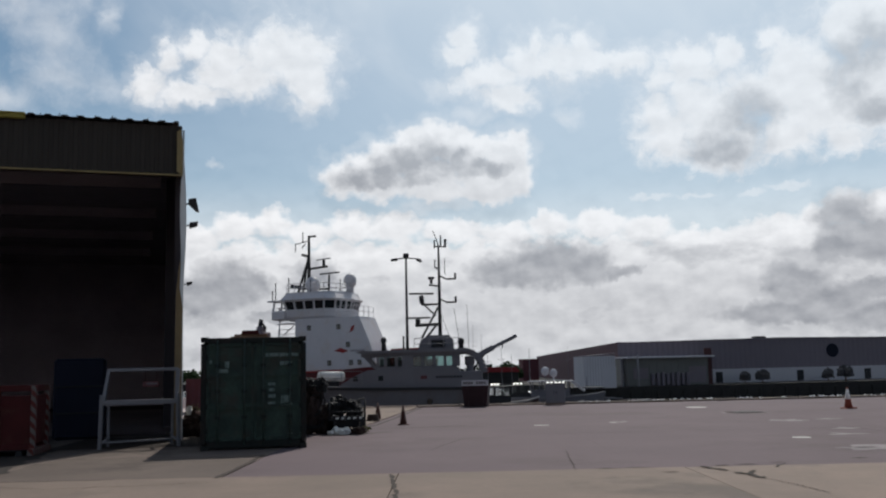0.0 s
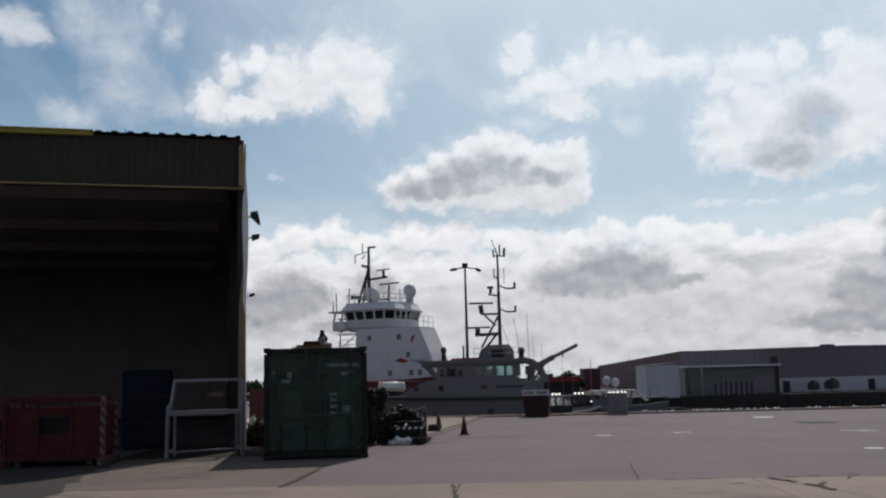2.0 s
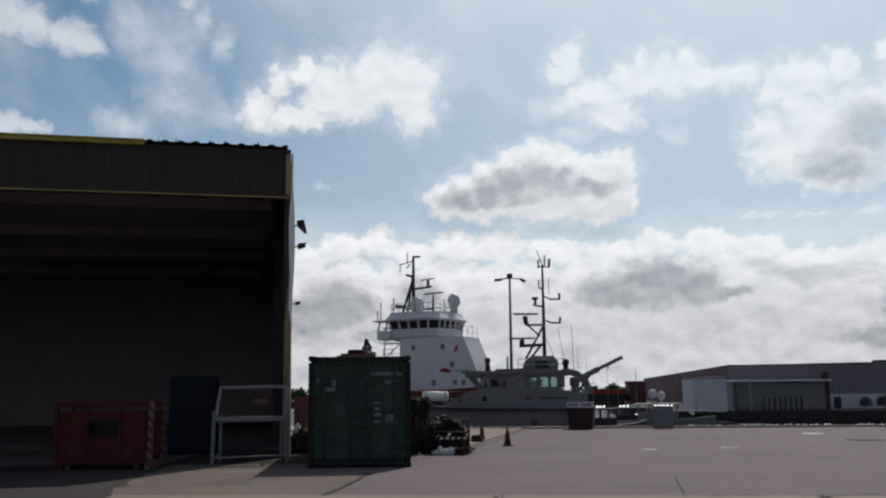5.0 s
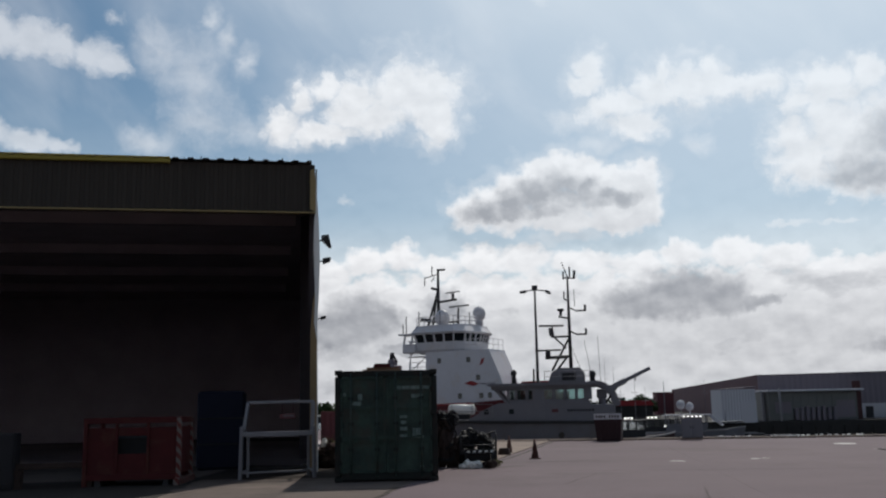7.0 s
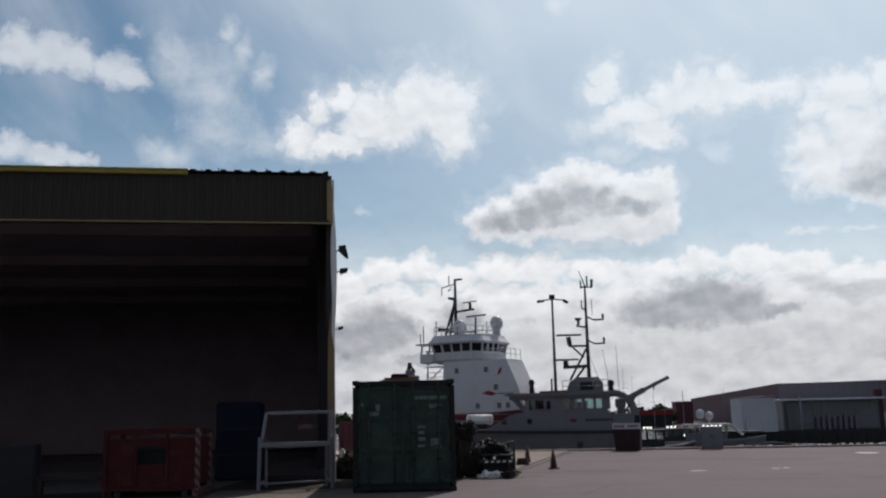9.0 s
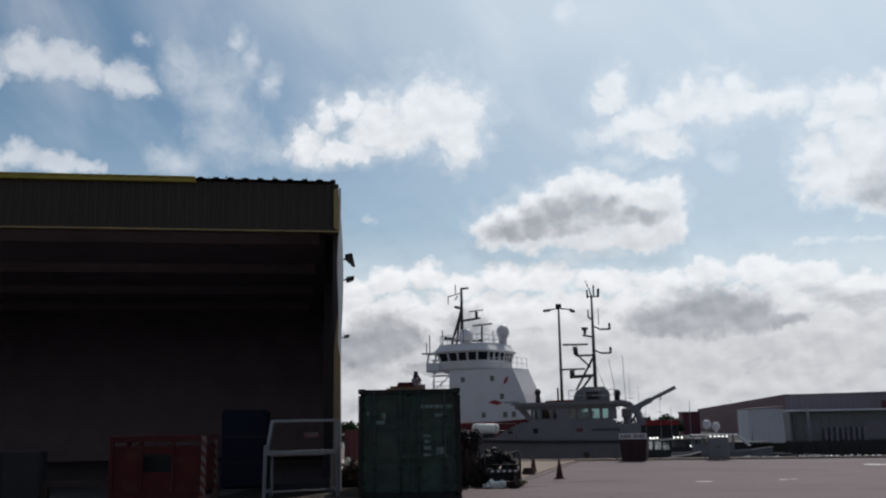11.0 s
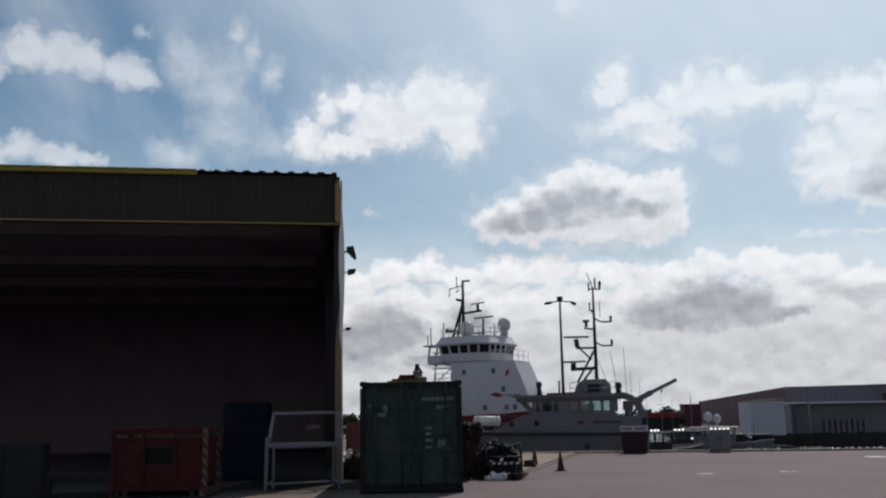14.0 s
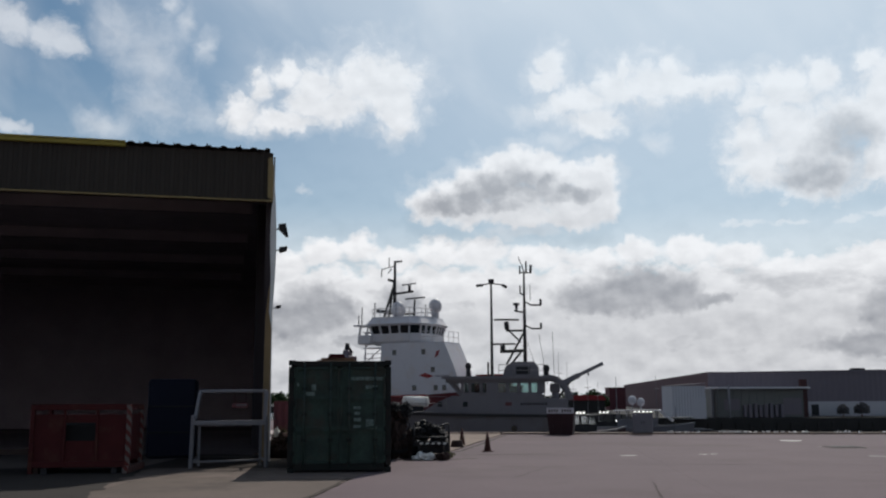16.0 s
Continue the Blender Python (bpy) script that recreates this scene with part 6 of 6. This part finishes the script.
def shell_debris():
    """White chips scattered along the quay's edge in place of sun glints."""
    rng = random.Random(77)
    bm = bmesh.new()
    for k in range(420):
        x = rng.uniform(5.0, 34.0)
        y = 44.95 + rng.gauss(0, 0.16)
        if noise.noise(Vector((x * 0.8, 0, 0))) < -0.05:
            continue
        s = rng.uniform(0.02, 0.065)
        box(bm, x, y, 0.085 + s * 0.3, s * rng.uniform(0.8, 2.2), s, s * 0.7, Euler((rng.random(), rng.random(), rng.random() * 6)).to_matrix().to_4x4())
    whole("shell_debris", bm, M_WHITE, "scattered white chips standing in for glints along the quay edge", "debris", "stuff")


shell_debris()

motor_boat(-6.55, 72.0, 7.0, dict(yaw=-12, deck=-0.6, cabin=1.3, mast=0.5, dome=True, hull=M_GREYHULL, top=M_GREYCABIN), "grey motor boat with a white radome")
motor_boat(-2.9, 64.0, 6.0, dict(yaw=20, deck=-0.7, cabin=1.2, mast=0.5, hull=M_MAROON, top=M_DARKSTEEL), "small dark red boat with a grey cabin")
motor_boat(-4.6, 78.0, 6.5, dict(yaw=170, deck=-0.9, cabin=1.2, mast=3.0, hull=M_DARKSTEEL, top=M_DARKSTEEL), "dark motor boat with a grey cabin")
motor_boat(-8.0, 84.0, 7.0, dict(yaw=185, deck=-1.1, cabin=1.0, mast=1.0, hull=M_DARKSTEEL, top=M_DARKSTEEL), "dark low motor boat")
for az, d, h in ((-2.2, 120, 6.0), (-2.55, 122, 4.6), (-1.7, 118, 7.2), (-3.4, 126, 5.0), (-4.0, 130, 3.6), (16.9, 150, 4.6), (-7.4, 160, 5.0)):
    x, y = polar(az, d)
    m_ = thing("yacht", x, y, WATER_Z, 0, "small pale yacht with a thin mast beyond the basin", "yacht", "yachts in the distance")
    bm = bmesh.new()
    tube(bm, (0, 0, 1.0), (0, 0, h - WATER_Z), 0.04, 6, 0.02)
    tube(bm, (-0.5, 0, (h - WATER_Z) * 0.75), (0.5, 0, (h - WATER_Z) * 0.75), 0.025, 5)
    part("spar", bm, M_STEEL, m_)
    bm = bmesh.new()
    hull(bm, [(-4, 1.0, 0.8, 1.0, -0.3, 0), (1, 1.2, 0.9, 1.05, -0.3, 0), (4, 0.1, 0.05, 1.2, -0.2, 0.7)])
    part("hull", bm, M_BAND, m_)

# ---- the far side ----
def warehouse():
    w = thing("warehouse", 27.0, 147.5, FAR_Z, 12.6, "long grey warehouse with a white base band across the water", "warehouse")
    W, H = 76.0, 6.8
    bm = bmesh.new()
    corrugated(bm, 0, W, 2.2, H, 0, 0.9, 0.05)
    prism(bm, [(0.6, 0.2), (W, 0.2), (W, 30), (8.6, 30)], "z", 0, H - 0.1)
    part("cladding", bm, M_CLAD, w, "grey profiled cladding")
    bm = bmesh.new()
    prism(bm, [(0.0, H - 0.05), (W * 0.37, H + 0.35), (W + 0.4, H - 0.05)], "y", -0.2, 0.4)
    part("roof_parapet", bm, M_CLAD, w)
    bm = bmesh.new()
    box(bm, (13.6 + W) / 2, -0.12, 1.15, W - 13.6, 0.18, 2.2)
    part("base_wall", bm, M_BAND, w, "white base wall")
    for x in (17.0, 31.5, 44.0):
        bm = bmesh.new()
        box(bm, x, -0.23, 0.95, 1.2, 0.06, 1.7)
        part("door", bm, M_DARKSTEEL, w)
    bm = bmesh.new()
    box(bm, W * 0.37, 6, H + 0.55, 2.0, 1.4, 0.4, bevel=0.1)
    part("roof_vent", bm, M_DARKSTEEL, w)
    bm = bmesh.new()
    t = bmesh.new()
    bmesh.ops.create_cone(t, cap_ends=True, segments=20, radius1=1.1, radius2=1.1, depth=0.12, matrix=Matrix.Translation((37.8, -0.1, 4.9)) @ Matrix.Rotation(radians(90), 4, "X"))
    merge(bm, t)
    part("round_emblem", bm, M_NAVY, w, "dark round painted emblem")
    # entrance annex with a pale canopy edge
    bm = bmesh.new()
    box(bm, 6.1, -3.0, 4.3, 14.4, 6.0, 0.3, bevel=0.05)
    part("canopy", bm, M_BAND, w, "thin white canopy edge")
    bm = bmesh.new()
    box(bm, 6.1, -2.4, 2.1, 13.4, 4.4, 4.1)
    an = part("annex_front", bm, M_GLAZE, w, "dark glazed annex front")
    for k in range(12):
        bm = bmesh.new()
        box(bm, -0.5 + 1.2 * k, -4.62, 2.1, 0.05, 0.06, 4.1)
        part("mullion", bm, M_GLAZE, an)
    for x, a, z, h in ((1.6, 2.4, 1.9, 1.6), (11.0, 2.8, 1.6, 2.4)):
        bm = bmesh.new()
        box(bm, x, -4.63, z, a, 0.06, h)
        part("panel", bm, M_CLAD, an, "pale grey panel")
    for k in range(8):
        bm = bmesh.new()
        box(bm, 3.4 + 0.82 * k, -4.95, 0.95, 0.5, 0.4, 1.7 + 0.25 * ((k * 7) % 3), bevel=0.08)
        part("stacked_drum", bm, M_CLAD, an)
    for x, zt in ((-0.9, 4.4), (13.5, 5.6)):
        bm = bmesh.new()
        box(bm, x, -3.4, zt / 2, 0.45 if x < 1 else 1.1, 0.5, zt, bevel=0.04)
        part("column", bm, M_STEEL if x < 1 else M_RUST, w, "" if x < 1 else "rust-red column")
    bm = bmesh.new()
    tube(bm, (0.3, -6.6, -1.5), (0.3, -6.6, 4.7), 0.16, 8)
    part("flag_pole", bm, M_STEEL, w)
    bm = bmesh.new()
    box(bm, 13.2, -5.6, -0.35, 1.8, 0.3, 0.3)
    part("quay_sign", bm, M_BAND, w)
    # the long side wall running away
    x2, y2 = polar(-5.53, 320)
    bm = bmesh.new()
    prism(bm, [(27.0, 147.6), (27.5, 151.0), (x2 + 4, y2), (x2, y2)], "z", FAR_Z, FAR_Z + H)
    s = part("side_wall", bm, M_DULLRED, w, "dull purplish red side cladding")
    s.matrix_parent_inverse = w.matrix_world.inverted()
    return w


def far_buildings():
    x, y = polar(-9.25, 138)
    b = thing("white_store", x, y, FAR_Z, 6, "pale grey box-shaped store on the far quay", "building")
    bm = bmesh.new()
    corrugated(bm, -2.35, 2.35, 0.0, 4.6, 0.0, 0.4, 0.04)
    box(bm, 0, 3.0, 2.3, 4.65, 5.9, 4.58)
    part("wall_shell", bm, M_STORE, b)
    bm = bmesh.new()
    prism(bm, [(-2.4, 4.55), (2.4, 4.85), (2.4, 4.95), (-2.4, 4.65)], "y", -0.1, 6.2)
    part("roof", bm, M_CLAD, b)
    bm = bmesh.new()
    box(bm, 1.4, -0.06, 1.5, 2.0, 0.05, 2.9)
    part("roller_door", bm, M_STORE, b)
    x, y = polar(-5.15, 225)
    r = thing("red_store", x, y, FAR_Z, 5, "dull red box-shaped store in the distance", "building")
    bm = bmesh.new()
    corrugated(bm, -1.9, 1.9, 0, 5.1, 0, 0.6, 0.05)
    box(bm, 0, 3, 2.5, 3.7, 5.9, 5.0)
    part("wall_shell", bm, M_REDCLAD, r)
    bm = bmesh.new()
    box(bm, 0, 3, 5.1, 4.0, 6.3, 0.2)
    part("roof", bm, M_REDCLAD, r)
    x, y = polar(-3.3, 190)
    o = thing("red_shelter", x, y, FAR_Z, 3, "low red roofed shelter by the water", "building")
    bm = bmesh.new()
    prism(bm, [(-4, 2.4), (4, 2.4), (3.2, 3.4), (-3.2, 3.4)], "y", 0, 5)
    part("roof", bm, M_SHIPRED, o)
    bm = bmesh.new()
    box(bm, 0, 2.5, 1.2, 7.4, 4.4, 2.4)
    part("wall_shell", bm, M_FARQUAY, o)
    # low pontoon and railings before the far quay
    p = thing("pontoon", *polar(-6.0, 96), WATER_Z, 6, "low pale pontoon with railings", "pontoon")
    bm = bmesh.new()
    box(bm, 0, 0, 0.45, 22, 2.4, 0.6, bevel=0.05)
    part("deck", bm, M_CLAD, p)
    bm = bmesh.new()
    rail(bm, [(-10.5, -1.0, 0.75), (10.5, -1.0, 0.75)], 1.0, 0.03, 2, 1.8)
    part("railing", bm, M_STEEL, p)


def clump_tree(az, dist, h, w, seed):
    rng = random.Random(seed)
    x, y = polar(az, dist)
    t = thing("tree", x, y, FAR_Z, rng.uniform(0, 360), "distant dark green tree on the far shore", "tree", "trees on the far shore")
    bm = bmesh.new()
    tube(bm, (0, 0, 0), (0, 0, h * 0.6), 0.05 * h, 7, 0.025 * h)
    for k in range(5):
        a = rng.uniform(0, math.tau)
        tube(bm, (0, 0, h * 0.35), (w * 0.35 * math.cos(a), w * 0.35 * math.sin(a), h * 0.75), 0.02 * h, 5, 0.008 * h)
    part("trunk", bm, M_TIMBER, t)
    bm = bmesh.new()
    for k in range(420):
        a, r = rng.uniform(0, math.tau), w / 2 * math.sqrt(rng.random())
        top = h * (1.0 - 0.35 * (2 * r / w) ** 2)
        z = rng.uniform(h * 0.28, top) + 0.1 * h * noise.noise(Vector((r * math.cos(a), r * math.sin(a), seed)))
        n = Vector((rng.uniform(-1, 1), rng.uniform(-1, 1), rng.uniform(-1, 1))).normalized()
        u = n.orthogonal().normalized() * rng.uniform(0.06, 0.12) * h
        v_ = n.cross(u) * 0.7
        c0 = Vector((r * math.cos(a), r * math.sin(a), z))
        bm.faces.new([bm.verts.new(c0 + q) for q in (-u, v_, u, -v_)])
    part("crown", bm, M_SHRUB if dist < 200 else M_LEAF, t)


warehouse()
far_buildings()
for az, d, h, w, sd in ((-3.75, 210, 4.6, 4.0, 1), (-4.25, 215, 3.8, 3.2, 2), (-3.2, 240, 3.6, 5.0, 3), (15.35, 300, 4.8, 6.0, 4), (14.7, 310, 4.4, 7.0, 5), (16.2, 305, 5.0, 6.0, 6),
                        (-17.55, 154, 1.9, 1.7, 7), (-18.5, 155, 2.1, 2.2, 8), (-22.0, 160, 2.1, 1.7, 9), (-22.9, 161, 2.5, 2.3, 10)):
    clump_tree(az, d, h, w, sd)


def far_woods():
    """A low uneven belt of trees along the shore, too far off to count."""
    rng = random.Random(12)
    bm = bmesh.new()
    for k in range(5200):
        az = rng.uniform(-60, 60)
        d = rng.uniform(345, 420)
        x, y = polar(az, d)
        top = 4.2 + 1.6 * noise.noise(Vector((az * 0.6, 0, 0))) + 1.0 * noise.noise(Vector((az * 2.5, 3, 0)))
        z = FAR_Z + rng.uniform(0, max(1.0, top))
        s = rng.uniform(0.6, 1.5)
        n = Vector((rng.uniform(-1, 1), rng.uniform(-1, 1), rng.uniform(-1, 1))).normalized()
        u = n.orthogonal().normalized() * s
        v_ = n.cross(u) * 0.8
        c0 = Vector((x, y, z))
        bm.faces.new([bm.verts.new(c0 + q) for q in (-u, v_, u, -v_)])
    whole("far_woods", bm, M_FAR, "low dark belt of trees on the far shore", "trees", "stuff")


far_woods()
